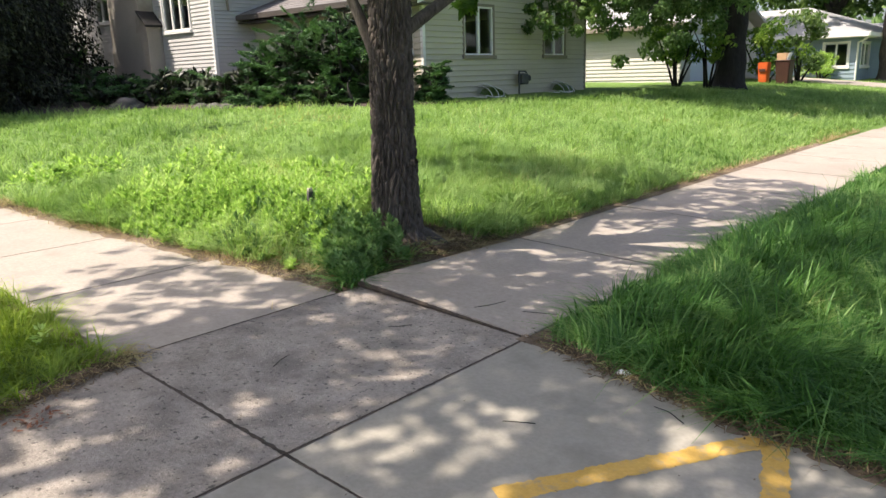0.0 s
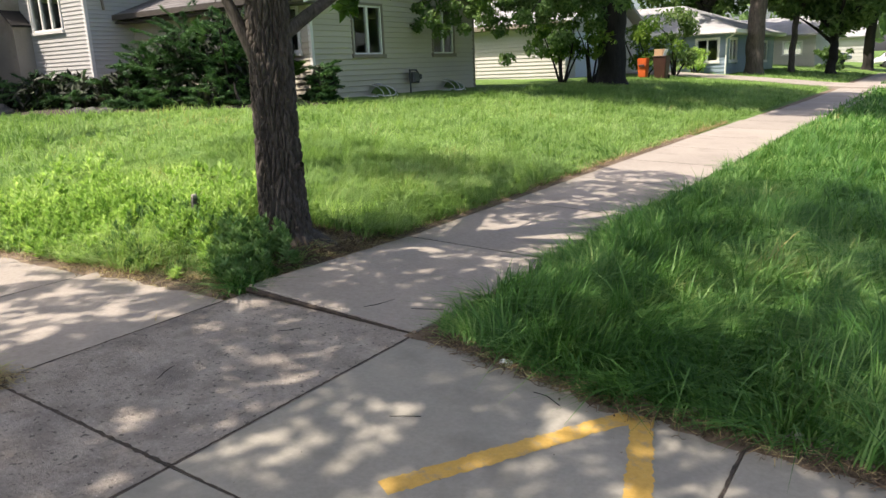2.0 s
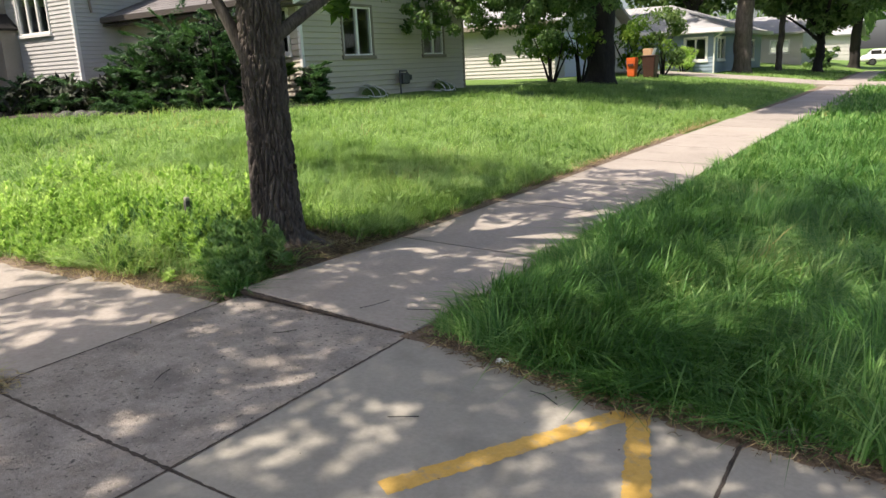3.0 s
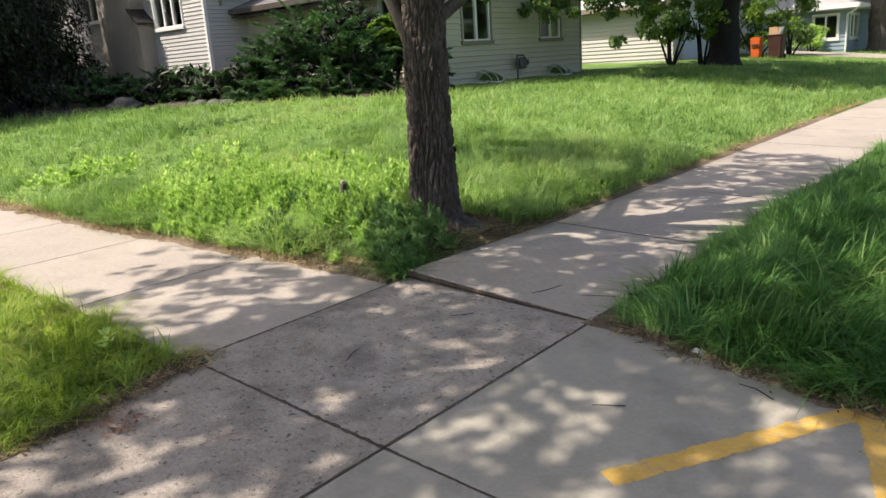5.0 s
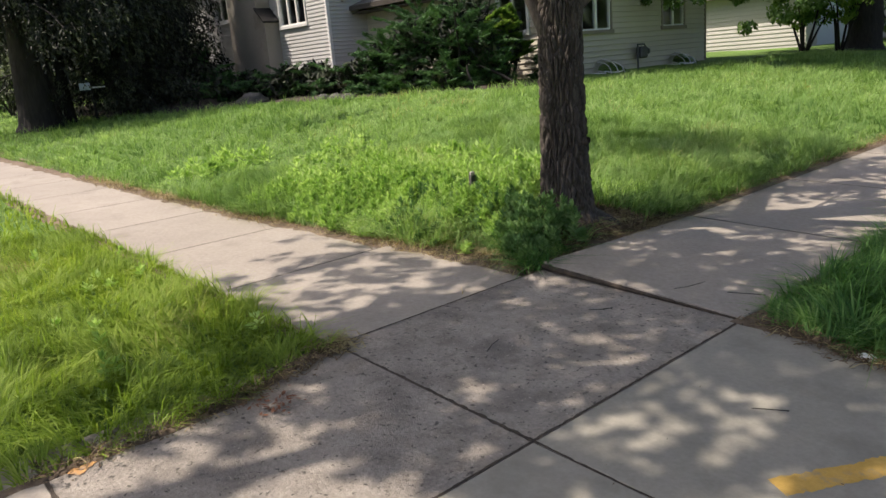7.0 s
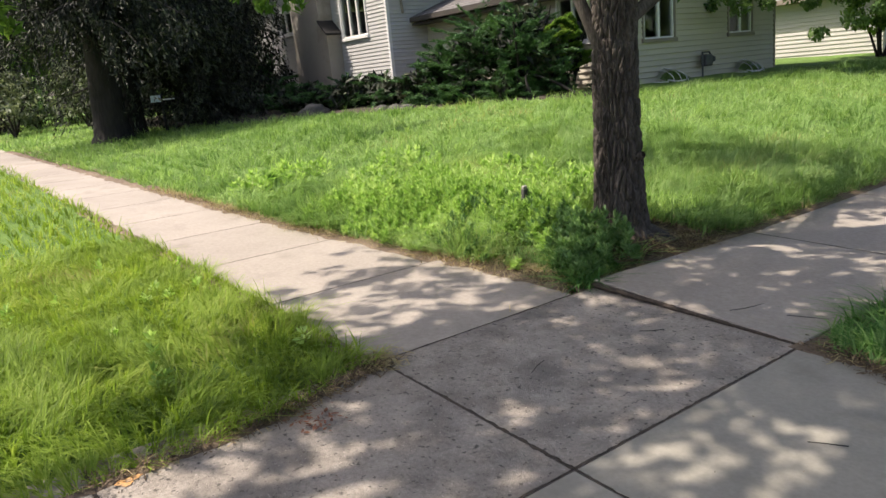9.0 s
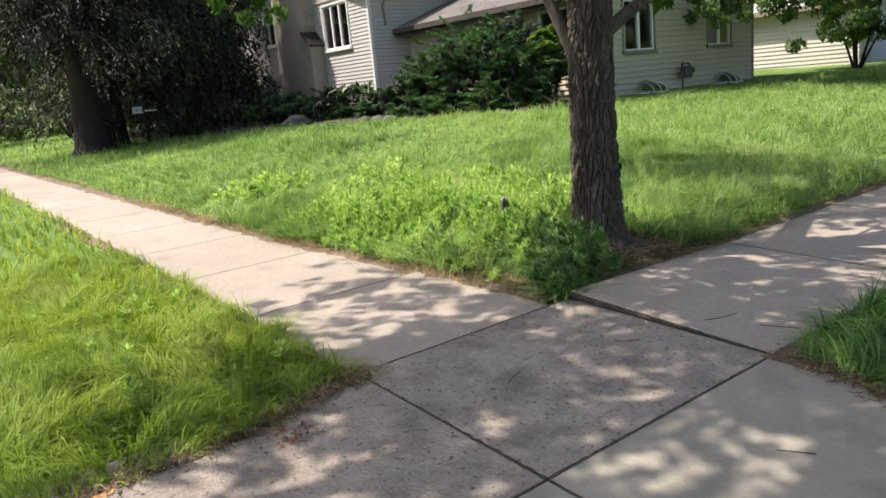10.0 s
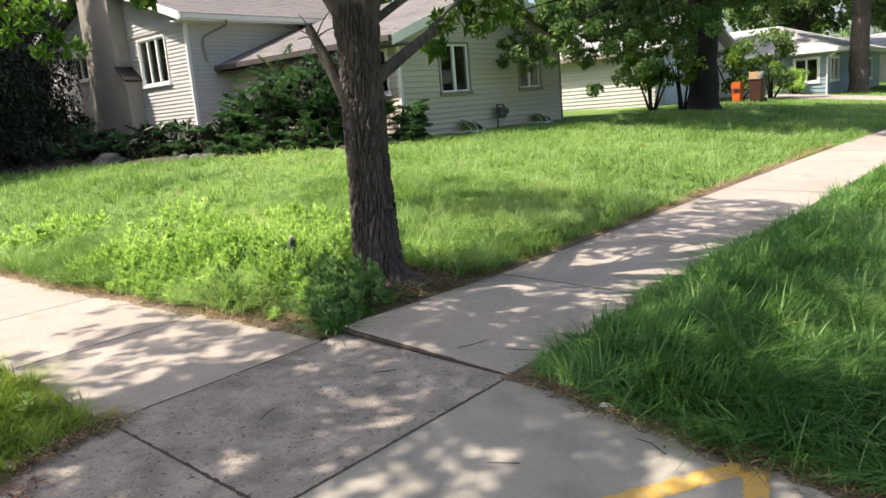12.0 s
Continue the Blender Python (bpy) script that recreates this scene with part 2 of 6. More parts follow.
def box(bm, a, b, bevel=0.0):
    """A box between two corners, added to bm."""
    vs = [bm.verts.new((x, y, z)) for x in (a[0], b[0]) for y in (a[1], b[1]) for z in (a[2], b[2])]
    fs = [bm.faces.new([vs[i] for i in f]) for f in ((0, 1, 3, 2), (4, 6, 7, 5), (0, 4, 5, 1), (2, 3, 7, 6), (0, 2, 6, 4), (1, 5, 7, 3))]
    if bevel:
        bmesh.ops.bevel(bm, geom=list({e for f in fs for e in f.edges}), offset=bevel, segments=1, affect="EDGES")
    return bm


def boxed(a, b, bevel=0.0):
    return box(bmesh.new(), a, b, bevel)


def prism(bm, profile, axis, lo, hi):
    """A closed profile of 2D points pushed along an axis ('x' or 'y')."""
    put = (lambda u, v, w: (w, u, v)) if axis == "x" else (lambda u, v, w: (u, w, v))
    a = [bm.verts.new(put(u, v, lo)) for u, v in profile]
    b = [bm.verts.new(put(u, v, hi)) for u, v in profile]
    n = len(a)
    bm.faces.new(a), bm.faces.new(b[::-1])
    for i in range(n):
        bm.faces.new((a[i], b[i], b[(i + 1) % n], a[(i + 1) % n]))
    bmesh.ops.recalc_face_normals(bm, faces=bm.faces)
    return bm


def tube(points, radii, segs=12, rough=0.0, furrow=0.0, seed=0.0):
    """A tapered limb along points, with an uneven skin; furrow: depth of the upright ridges of the bark. Arrays of corners and faces."""
    pts = [Vector(p) for p in points]
    n = len(pts)
    verts, up = [], Vector((0.31, 0.87, 0.12)).normalized()
    for i, p in enumerate(pts):
        d = (pts[min(i + 1, n - 1)] - pts[max(i - 1, 0)]).normalized()
        s = d.cross(up).normalized()
        t = s.cross(d)
        for k in range(segs):
            a = 2 * math.pi * k / segs
            o = s * math.cos(a) + t * math.sin(a)
            r = radii[i]
            if rough:
                r *= 1 + rough * noise.noise(Vector((o.x * 1.5 + seed, o.y * 1.5, p.z * 1.2 + o.z)))
            if furrow:
                tw = 0.35 * noise.noise(Vector((o.x * 2, o.y * 2, p.z * 5.0)))
                q = Vector(((o.x + tw * o.y) * 6.5 + seed, (o.y - tw * o.x) * 6.5, p.z * 3.0))
                w = min(1.0, abs(noise.noise(q)) / 0.32) + 0.45 * min(1.0, abs(noise.noise(q * 1.8 + Vector((7, 1, 3)))) / 0.25)
                r += furrow * (0.5 * w - 0.5 + 0.16 * noise.noise(Vector((q.x * 3, q.y * 3, p.z * 25))))
            verts.append(p + o * r)
    idx = np.arange(n * segs).reshape(n, segs)
    a, b = idx[:-1], idx[1:]
    quads = np.stack([a, np.roll(a, -1, 1), np.roll(b, -1, 1), b], -1).reshape(-1, 4)
    return np.array([tuple(v) for v in verts]), quads


def joined(tubes, mat):
    vs, qs, k = [], [], 0
    for v, q in tubes:
        vs.append(v), qs.append(q + k)
        k += len(v)
    return raw_mesh(np.concatenate(vs), np.concatenate(qs), mat, smooth_shade=True)


def blade_mesh(rng, px, py, pz, height, width, lean, mat, steps=3, way=None):
    """Grass: a bent, tapered blade at each root; way: the bearing in which each one leans."""
    n = len(px)
    a = rng.uniform(0, 2 * np.pi, n) if way is None else way
    face = a + rng.uniform(-0.6, 0.6, n) + np.pi / 2
    dx, dy = np.cos(a), np.sin(a)
    wx, wy = np.cos(face), np.sin(face)
    rings = []
    for s in range(steps + 1):
        f = s / steps
        bend = lean * height * f ** 2
        up = height * (f - 0.3 * np.minimum(lean, 1.5) * f ** 2.4)
        w = width * (1 - 0.75 * f) if s < steps else width * 0.06
        cx, cy, cz = px + dx * bend, py + dy * bend, pz + up
        rings.append(np.stack([cx - wx * w, cy - wy * w, cz], -1))
        rings.append(np.stack([cx + wx * w, cy + wy * w, cz], -1))
    per = 2 * (steps + 1)
    verts = np.stack(rings, 1).reshape(-1, 3)
    base = (np.arange(n) * per)[:, None]
    quads = np.concatenate([base + np.array([[2 * s, 2 * s + 1, 2 * s + 3, 2 * s + 2]]) for s in range(steps)], 0)
    return raw_mesh(verts, quads, mat)


def leaf_mesh(rng, centres, size, mat, along=None, stretch=1.0, spread=1.0, droop=0.0):
    """Leaves: a folded diamond at each centre, pointing along its own way."""
    n = len(centres)
    d = rng.normal(size=(n, 3)) * spread
    if along is not None:
        d = d + along
    d[:, 2] -= droop
    d /= np.linalg.norm(d, axis=1)[:, None] + 1e-9
    side = np.cross(d, rng.normal(size=(n, 3)) * 0.6 + np.array([0, 0, 1.0]))
    side /= np.linalg.norm(side, axis=1)[:, None] + 1e-9
    nor = np.cross(side, d)
    s = (size * rng.uniform(0.65, 1.3, n))[:, None]
    tip, root = centres + d * s * 0.5 * stretch, centres - d * s * 0.5 * stretch
    l, r = centres + side * s * 0.3 + nor * s * 0.1, centres - side * s * 0.3 + nor * s * 0.1
    verts = np.stack([root, l, tip, r], 1).reshape(-1, 3)
    b = (np.arange(n) * 4)[:, None]
    tris = np.concatenate([b + np.array([[0, 1, 2]]), b + np.array([[0, 2, 3]])], 0)
    return raw_mesh(verts, None, mat, tris)


RNG = np.random.default_rng(7)


# ---- ground ----
TREE = Vector((-2.03, 2.7, 0.0))
TREE_Z = 0.16


def mound(x, y):
    """The soil heaped round the foot of the first tree."""
    d = math.hypot(x - TREE.x, y - TREE.y)
    return 0.12 * smooth(1 - d / 0.9) * smooth((-1.55 - x) / 0.2)


def on_walk(x, y):
    """Whether a place lies under the pavement or the driveways."""
    return (-1.42 < x < -0.12 and -9 < y < 60) or (-40 < x < 8 and 0.12 < y < walk_far(x) - 0.12) or (-1.2 < x < 8 and -9 < y < 1.6)


def walk_far(x):
    """The lawn's edge of the pavement that climbs along the side street."""
    if x > -1.6:
        return 1.75
    return 1.68 - 0.1 * (-1.6 - x) if x > -5.4 else max(0.45, 1.3 - 0.035 * (-5.4 - x))


def grid_axis(lo, hi, fine_lo, fine_hi, step):
    out, x, s = [], fine_lo, step
    while x > lo:
        s *= 1.35
        x -= s
        out.append(max(x, lo))
    out = out[::-1] + list(np.arange(fine_lo, fine_hi, step))
    x, s = fine_hi, step
    out.append(x)
    while x < hi:
        s *= 1.35
        x += s
        out.append(min(x, hi))
    return np.array(out)


gx, gy = grid_axis(-900, 900, -26, 7, 0.3), grid_axis(-900, 900, -7, 45, 0.3)
gv = np.array([(x, y, ground_z(x, y) + mound(x, y) - (0.07 if on_walk(x, y) else 0.04 if x > -2.2 or y < 2.1 else 0.0) + 0.02 * noise.noise(Vector((x * 0.7, y * 0.7, 0)))
                * (0 if on_walk(x, y) else 1)) for y in gy for x in gx])
nx = len(gx)
i0 = (np.arange(len(gy) - 1)[:, None] * nx + np.arange(nx - 1)[None]).ravel()
ground = part("ground", raw_mesh(gv, np.stack([i0, i0 + 1, i0 + nx + 1, i0 + nx], -1), M["turf"], smooth_shade=True))
tagged(ground, "grassy ground that climbs gently to the houses", "ground", kind="structure")

# soil that shows along the edges of the pavement
soil_v, soil_q = [], []


def soil_strip(points, half):
    """A ragged strip of soil, sunk at its rims into the turf."""
    k = len(soil_v)
    for i, (x, y) in enumerate(points):
        a, b = points[max(i - 1, 0)], points[min(i + 1, len(points) - 1)]
        d = Vector((b[0] - a[0], b[1] - a[1])).normalized()
        for s, dz in ((-1.3, -0.03), (-0.8, 0.0), (0.0, 0.008), (0.8, 0.0), (1.3, -0.03)):
            w = half * s * (1 + 0.7 * noise.noise(Vector((x * 4, y * 4, s))))
            p = (x - d.y * w, y + d.x * w)
            soil_v.append((*p, max(ground_z(*p), walk_z(p[0])) + dz + 0.008 * noise.noise(Vector((p[0] * 9, p[1] * 9, 0)))))
        if i:
            for m in range(4):
                soil_q.append((k + 5 * i - 5 + m, k + 5 * i - 4 + m, k + 5 * i + 1 + m, k + 5 * i + m))


soil_strip([(-1.6 - 0.08 * i, walk_far(-1.6 - 0.08 * i) + 0.06) for i in range(290)], 0.14)
soil_strip([(-1.6, 1.66 + 0.1 * i) for i in range(122)], 0.1)
soil_strip([(-0.02 + 0.05 * i, 1.86 - 0.19 * min(1, i / 28) - 0.003 * i) for i in range(64)], 0.14)
soil_strip([(0.07, 1.8 + 0.06 * i) for i in range(40)], 0.08)
soil_strip([(-1.48 + 0.2 * smooth(i / 14), 0.0 - 0.06 * i) for i in range(32)], 0.05)
soil_strip([(-1.66 + 0.03 * i, 1.74 + 0.01 * i) for i in range(6)], 0.06)
soil_strip([(-1.55 - 0.1 * i, -0.05) for i in range(80)], 0.06)
soil_edge = part("soil", raw_mesh(np.array(soil_v), np.array(soil_q), M["soil"], smooth_shade=True))
tagged(soil_edge, "bare brown soil along the pavement's edges", "soil", kind="structure")

# ---- the first tree's mound ----
bm = bmesh.new()
rings = []
for r, sink in ((0.05, 0), (0.2, 0), (0.3, 0), (0.4, 0), (0.5, 0), (0.58, 0.05)):
    ring = []
    for a in [2 * math.pi * k / 40 for k in range(40)]:
        rr = r * (1 + 0.15 * noise.noise(Vector((math.cos(a) * 2, math.sin(a) * 2, 1))))
        x, y = min(TREE.x + rr * math.cos(a), -1.56), TREE.y + rr * math.sin(a)
        ring.append(bm.verts.new((x, y, ground_z(x, y) + mound(x, y) + 0.018 - sink + 0.02 * noise.noise(Vector((x * 9, y * 9, 0))))))
    rings.append(ring)
for a, b in zip(rings, rings[1:]):
    for k in range(40):
        bm.faces.new((a[k], b[k], b[(k + 1) % 40], a[(k + 1) % 40]))
tagged(part("soil", mesh_of(bm, M["soil"], True)), "bare soil mound round the foot of the tree", "soil", kind="structure")

# ---- grass ----
def scatter(lo, hi, count, keep):
    p = RNG.uniform(lo, hi, (count, 2))
    return p[[keep(x, y) for x, y in p]]


def heights(p, dz=-0.02):
    return np.array([ground_z(x, y) + mound(x, y) + dz for x, y in p])


def patchy(p, scale, seed):
    return np.array([noise.noise(Vector((x * scale + seed, y * scale, seed))) for x, y in p])


def tufted(p, cell):
    """Draws roots together into tufts; gives the roots, the bearing away from each tuft's heart and a random number for each tuft."""
    k = np.floor(p / cell)
    h = np.sin(k[:, 0] * 127.1 + k[:, 1] * 311.7) * 43758.5453
    g = np.sin(k[:, 0] * 269.5 + k[:, 1] * 183.3) * 24634.6345
    h, g = h - np.floor(h), g - np.floor(g)
    heart = (k + 0.15 + 0.7 * np.stack([h, g], -1)) * cell
    off = p - heart
    return heart + off * 0.55, np.arctan2(off[:, 1], off[:, 0]), np.modf(h * 7.31 + g * 3.17)[0]


def grass(name, label, p, mat, tall, wide, steps=3, lean=0.7, tuft=0.0):
    """A stand of blades; tuft: how far apart the tufts stand. Neighbouring tufts lean alike."""
    pn = patchy(p, 0.9, 3.0) + 0.6 * patchy(p, 3.1, 9.0)
    n = len(p)
    way, size = None, 1.0
    if tuft:
        flow = 2 * np.pi * (patchy(p, 1.5, 21.0) + 0.35 * patchy(p, 4.5, 5.0))
        p, out, r = tufted(p, tuft)
        wx, wy = 0.8 * np.cos(out) + np.cos(flow), 0.8 * np.sin(out) + np.sin(flow)
        way = np.arctan2(wy, wx) + RNG.normal(size=n) * 0.45
        size = (0.62 + 0.72 * r) * np.where((p[:, 1] > 1.5) & (p[:, 0] > 0), np.clip(0.5 + 1.1 * p[:, 0], 0.5, 1.0) * np.clip(0.42 + 1.5 * (p[:, 1] - 1.62 + 0.05 * p[:, 0]), 0.42, 1.0), 1.0)
    h = size * tall * (1 + 0.55 * pn) * RNG.uniform(0.5, 1.25, n) * np.where((p[:, 0] < -9.3) & (p[:, 1] > 11.5), 0.55, 1.0)
    ob = part(name, blade_mesh(RNG, p[:, 0], p[:, 1], heights(p), h, wide * RNG.uniform(0.6, 1.4, n), lean * RNG.uniform(0.15, 1.7, n), mat, steps, way))
    return tagged(ob, label, "grass", kind="stuff")


def verge_edge(x, y):
    """The verge between pavement and street, thinner towards its ragged edge."""
    lim = 1.84 - 0.19 * smooth(x / 1.4) - 0.06 * x + 0.09 * noise.noise(Vector((x * 4, 0, 5)))
    side = 0.02 + 0.06 * noise.noise(Vector((0, y * 2.5, 1))) if y > 2 else 0.08
    return y > lim and x > side


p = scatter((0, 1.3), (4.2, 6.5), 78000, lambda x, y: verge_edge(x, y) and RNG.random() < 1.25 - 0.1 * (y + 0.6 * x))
grass("grass", "tall shaded green grass on the verge beside the pavement", p, M["shaded_verge_blade"], 0.28, 0.0062, 3, 1.15, 0.11)
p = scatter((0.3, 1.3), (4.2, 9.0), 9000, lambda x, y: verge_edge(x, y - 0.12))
grass("grass", "long arching seed-grass blades above the verge", p, M["shaded_verge_blade"], 0.34, 0.007, 4, 1.7, 0.3)
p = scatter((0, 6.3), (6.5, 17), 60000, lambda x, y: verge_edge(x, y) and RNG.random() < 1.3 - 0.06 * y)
grass("grass", "tall green grass farther along the verge", p, M["shaded_verge_blade"], 0.25, 0.0078, 2, 1.0, 0.2)
p = scatter((0, 16.5), (9, 60), 30000, lambda x, y: x > 0.1 and not (36 < y < 40) and RNG.random() < 1.2 - 0.014 * y)
grass("grass", "mown grass on the far verge", p, M["shaded_verge_blade"], 0.2, 0.025, 1, 0.8)

p = scatter((-6.5, -3.6), (-1.2, 0), 62000, lambda x, y: (x < -1.52 + 0.23 * smooth(-y / 0.9) + 0.05 * noise.noise(Vector((0, y * 4, 2))))
            and y < -0.05 + 0.11 * smooth((-1.9 - x) / 1.2) + 0.05 * noise.noise(Vector((x * 4, 0, 2))) and RNG.random() < 1.2 + 0.1 * x)
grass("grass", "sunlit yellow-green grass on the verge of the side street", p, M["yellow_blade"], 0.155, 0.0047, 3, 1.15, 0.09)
p = scatter((-30, -6), (-6.3, 0), 34000, lambda x, y: y < 0.05 and RNG.random() < 1.1 + 0.033 * x)
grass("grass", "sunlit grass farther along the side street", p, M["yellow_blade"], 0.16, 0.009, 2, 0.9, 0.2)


def bed_line(x):
    """The front edge of the planting bed before the house."""
    for (x0, y0), (x1, y1) in zip(BED, BED[1:]):
        if x0 <= x <= x1:
            return y0 + (y1 - y0) * (x - x0) / (x1 - x0)
    return 99.0


BED = [(-30.0, 4.6), (-23.0, 4.9), (-19.5, 6.0), (-17.6, 7.3), (-13.9, 8.1), (-11.3, 9.0), (-10.0, 10.2), (-9.75, 12.6)]
cols = [-30.0 + 0.25 * i for i in range(82)]
bed_v = [(x, b + (12.7 - b) * k / 12, ground_z(x, b + (12.7 - b) * k / 12) + (-0.03 if k == 0 else 0.035) + 0.03 * noise.noise(Vector((x * 2, k, 0))))
         for x in cols for b in [bed_line(x) + 0.12 * noise.noise(Vector((x * 1.7, 0, 3)))] for k in range(13)]
j0 = (np.arange(len(cols) - 1)[:, None] * 13 + np.arange(12)[None]).ravel()
# this dark sheet also stands in for the shade under the plants
planting_bed = part("planting_bed", raw_mesh(np.array(bed_v), np.stack([j0, j0 + 13, j0 + 14, j0 + 1], -1), M["dirt"], smooth_shade=True))
tagged(planting_bed, "mulched bed under the shrubs and spruces, coloured dark for their shade", "planting bed", kind="structure")


def on_lawn(x, y):
    return y < bed_line(x) and x < -1.62 + 0.06 * noise.noise(Vector((0, y * 2.5, 4))) and y > walk_far(x) + 0.1 + 0.06 * noise.noise(Vector((x * 3, 0, 4)))


def bare(x, y):
    heap = math.hypot((x + 1.74) / 0.2, (y - 3.0) / 0.34) < 1.0 + 0.35 * noise.noise(Vector((x * 5, y * 5, 4)))
    return heap or math.hypot(x - TREE.x, y - TREE.y) < 0.42 or (x > -2.6 and y < 2.35 and noise.noise(Vector((x * 3, y * 3, 8))) > -0.1)


p = scatter((-7.5, 1.4), (-1.55, 8), 90000, lambda x, y: on_lawn(x, y) and not bare(x, y) and RNG.random() < 1.15 - 0.07 * math.hypot(x + 2, y - 2))
grass("grass", "long bright green grass on the front lawn", p, M["lawn_blade"], 0.22, 0.0064, 2, 1.25, 0.13)
p = scatter((-24, 0.5), (-1.55, 24), 156000, lambda x, y: on_lawn(x, y) and not (x > -7.5 and y < 8) and not (x < -10.75 and y > 12)
            and RNG.random() < 1.1 - 0.028 * math.hypot(x + 2, y - 2))
grass("grass", "long green grass that covers the lawn up to the house", p, M["lawn_blade"], 0.2, 0.0095, 2, 1.1, 0.26)
p = scatter((-13, 20.5), (-1.55, 36), 32000, lambda x, y: on_lawn(x, y))
grass("grass", "shaded lawn round the second tree", p, M["lawn_blade"], 0.13, 0.014, 1, 0.8)
p = scatter((-30, 39.5), (-1.55, 58), 16000, lambda x, y: x > -7.0 or y < 41)
grass("grass", "far lawn in front of the blue house", p, M["lawn_blade"], 0.14, 0.035, 1, 0.8)

p = np.array([(-1.62 - 9 * a, walk_far(-1.62 - 9 * a) + 0.1 + 0.07 * b) for a, b in zip(RNG.random(5200) ** 1.3, RNG.normal(size=5200))])
grass("dead_grass", "straw-coloured dead grass along the lawn's edge", p, M["straw"], 0.09, 0.004, 2, 1.6)
p = np.array([(-1.6 - abs(0.09 * b), 3.0 + 14 * a) for a, b in zip(RNG.random(4200) ** 1.3, RNG.normal(size=4200))])
grass("dead_grass", "straw-coloured dead grass beside the pavement", p, M["straw"], 0.09, 0.004, 2, 1.6)
p = np.array([(min(-1.57, x), y) for x, y in RNG.normal((-1.72, 2.95), (0.13, 0.5), (1500, 2))])
grass("dead_grass", "dry straw and litter on the soil round the tree's foot", p, M["straw"], 0.07, 0.005, 2, 2.0)
p = scatter((-46, 0.4), (-24, 12), 18000, lambda x, y: on_lawn(x, y))
grass("grass", "shaded grass beyond the spruces", p, M["lawn_blade"], 0.16, 0.025, 1, 0.8)

# ---- weeds at the lawn's corner ----
def plant(rng, x, y, h, leaf, count, tilt=0.25):
    """Leaf centres and ways of one upright weed: whorls up a stem, shorter and steeper towards its tip."""
    a = rng.uniform(0, 2 * np.pi)
    f = rng.uniform(0.12, 1.0, count) ** 0.7
    lean = rng.uniform(0, tilt) * h
    ang = np.round(f * 14) * 2.4 + np.pi * rng.integers(0, 2, count) + rng.normal(size=count) * 0.3
    reach = leaf * rng.uniform(0.8, 1.4, count) * (1.5 - 1.15 * f)
    z = ground_z(x, y) + mound(x, y)
    c = np.stack([x + np.cos(a) * lean * f ** 2 + np.cos(ang) * reach, y + np.sin(a) * lean * f ** 2 + np.sin(ang) * reach, z + h * f], -1)
    return c, np.stack([np.cos(ang), np.sin(ang), 0.15 + 1.3 * f ** 2 + rng.normal(size=count) * 0.15], -1)


def weed_patch(label, spots, tall, leaf, per, mat, stretch):
    cs, ds = [], []
    for x, y in spots:
        edge = min(1.0, max(0.2, 0.3 + 0.9 * (y - walk_far(x) - 0.1)))
        c, d = plant(RNG, x, y, tall * (edge if y > 0 else 1.0) * RNG.uniform(0.45, 1.25), leaf, per)
        cs.append(c), ds.append(d)
    ob = part("weeds", leaf_mesh(RNG, np.concatenate(cs), leaf, mat, np.concatenate(ds), stretch, 0.2))
    return tagged(ob, label, "weeds", kind="stuff")


def in_corner(x, y):
    soil = math.hypot((x + 2.4) / 0.46, (y - 1.87) / 0.17) < 1.0 + 0.5 * noise.noise(Vector((x * 6, y * 6, 1)))
    return on_lawn(x, y) and not soil and math.hypot(x - TREE.x, y - TREE.y) > 0.3 and y < 4.1 and -6.2 < x


weed_patch("leafy bright green weeds at the lawn's corner", scatter((-5.6, 1.5), (-2.2, 3.4), 1250, lambda x, y: in_corner(x, y) and noise.noise(Vector((x * 1.3, y * 1.3, 2))) > -0.2 - 0.05 * (x + 4)), 0.33, 0.033, 46, M["weed"], 2.0)
p = scatter((-6.0, 1.7), (-2.1, 4.3), 15000, in_corner)
grass("grass", "thin tall stems among the weeds", p, M["weed"], 0.27, 0.004, 2, 0.8)
weed_patch("grey-green upright weeds beside the tree", scatter((-3.5, 1.7), (-2.05, 2.6), 150, in_corner), 0.3, 0.026, 60, M["grey_weed"], 2.2)
weed_patch("low dark weeds along the pavement corner", scatter((-2.2, 1.7), (-1.6, 2.42), 165, lambda x, y: in_corner(x, y) and noise.noise(Vector((x * 4, y * 4, 3))) > -0.2), 0.3, 0.034, 60, M["grey_weed"], 2.2)
p = scatter((-2.1, 1.75), (-1.6, 2.25), 1500, lambda x, y: in_corner(x, y) and noise.noise(Vector((x * 4, y * 4, 6))) > -0.15)
p = np.concatenate([p, RNG.normal((-1.6, 1.8), 0.045, (160, 2))])
grass("grass", "dark arching tufts at the pavement corner", p, M["shaded_verge_blade"], 0.2, 0.008, 3, 1.6)
weed_patch("pale broad-leaved weeds on the lawn", scatter((-8.5, 1.6), (-3.5, 4.5), 420, lambda x, y: on_lawn(x, y) and noise.noise(Vector((x * 0.8, y * 0.8, 12))) > 0.0), 0.25, 0.06, 24, M["weed"], 1.8)
weed_patch("small weeds along the sunlit verge", scatter((-5.5, -2.6), (-1.6, -0.1), 26, lambda x, y: True), 0.15, 0.04, 16, M["weed"], 1.6)

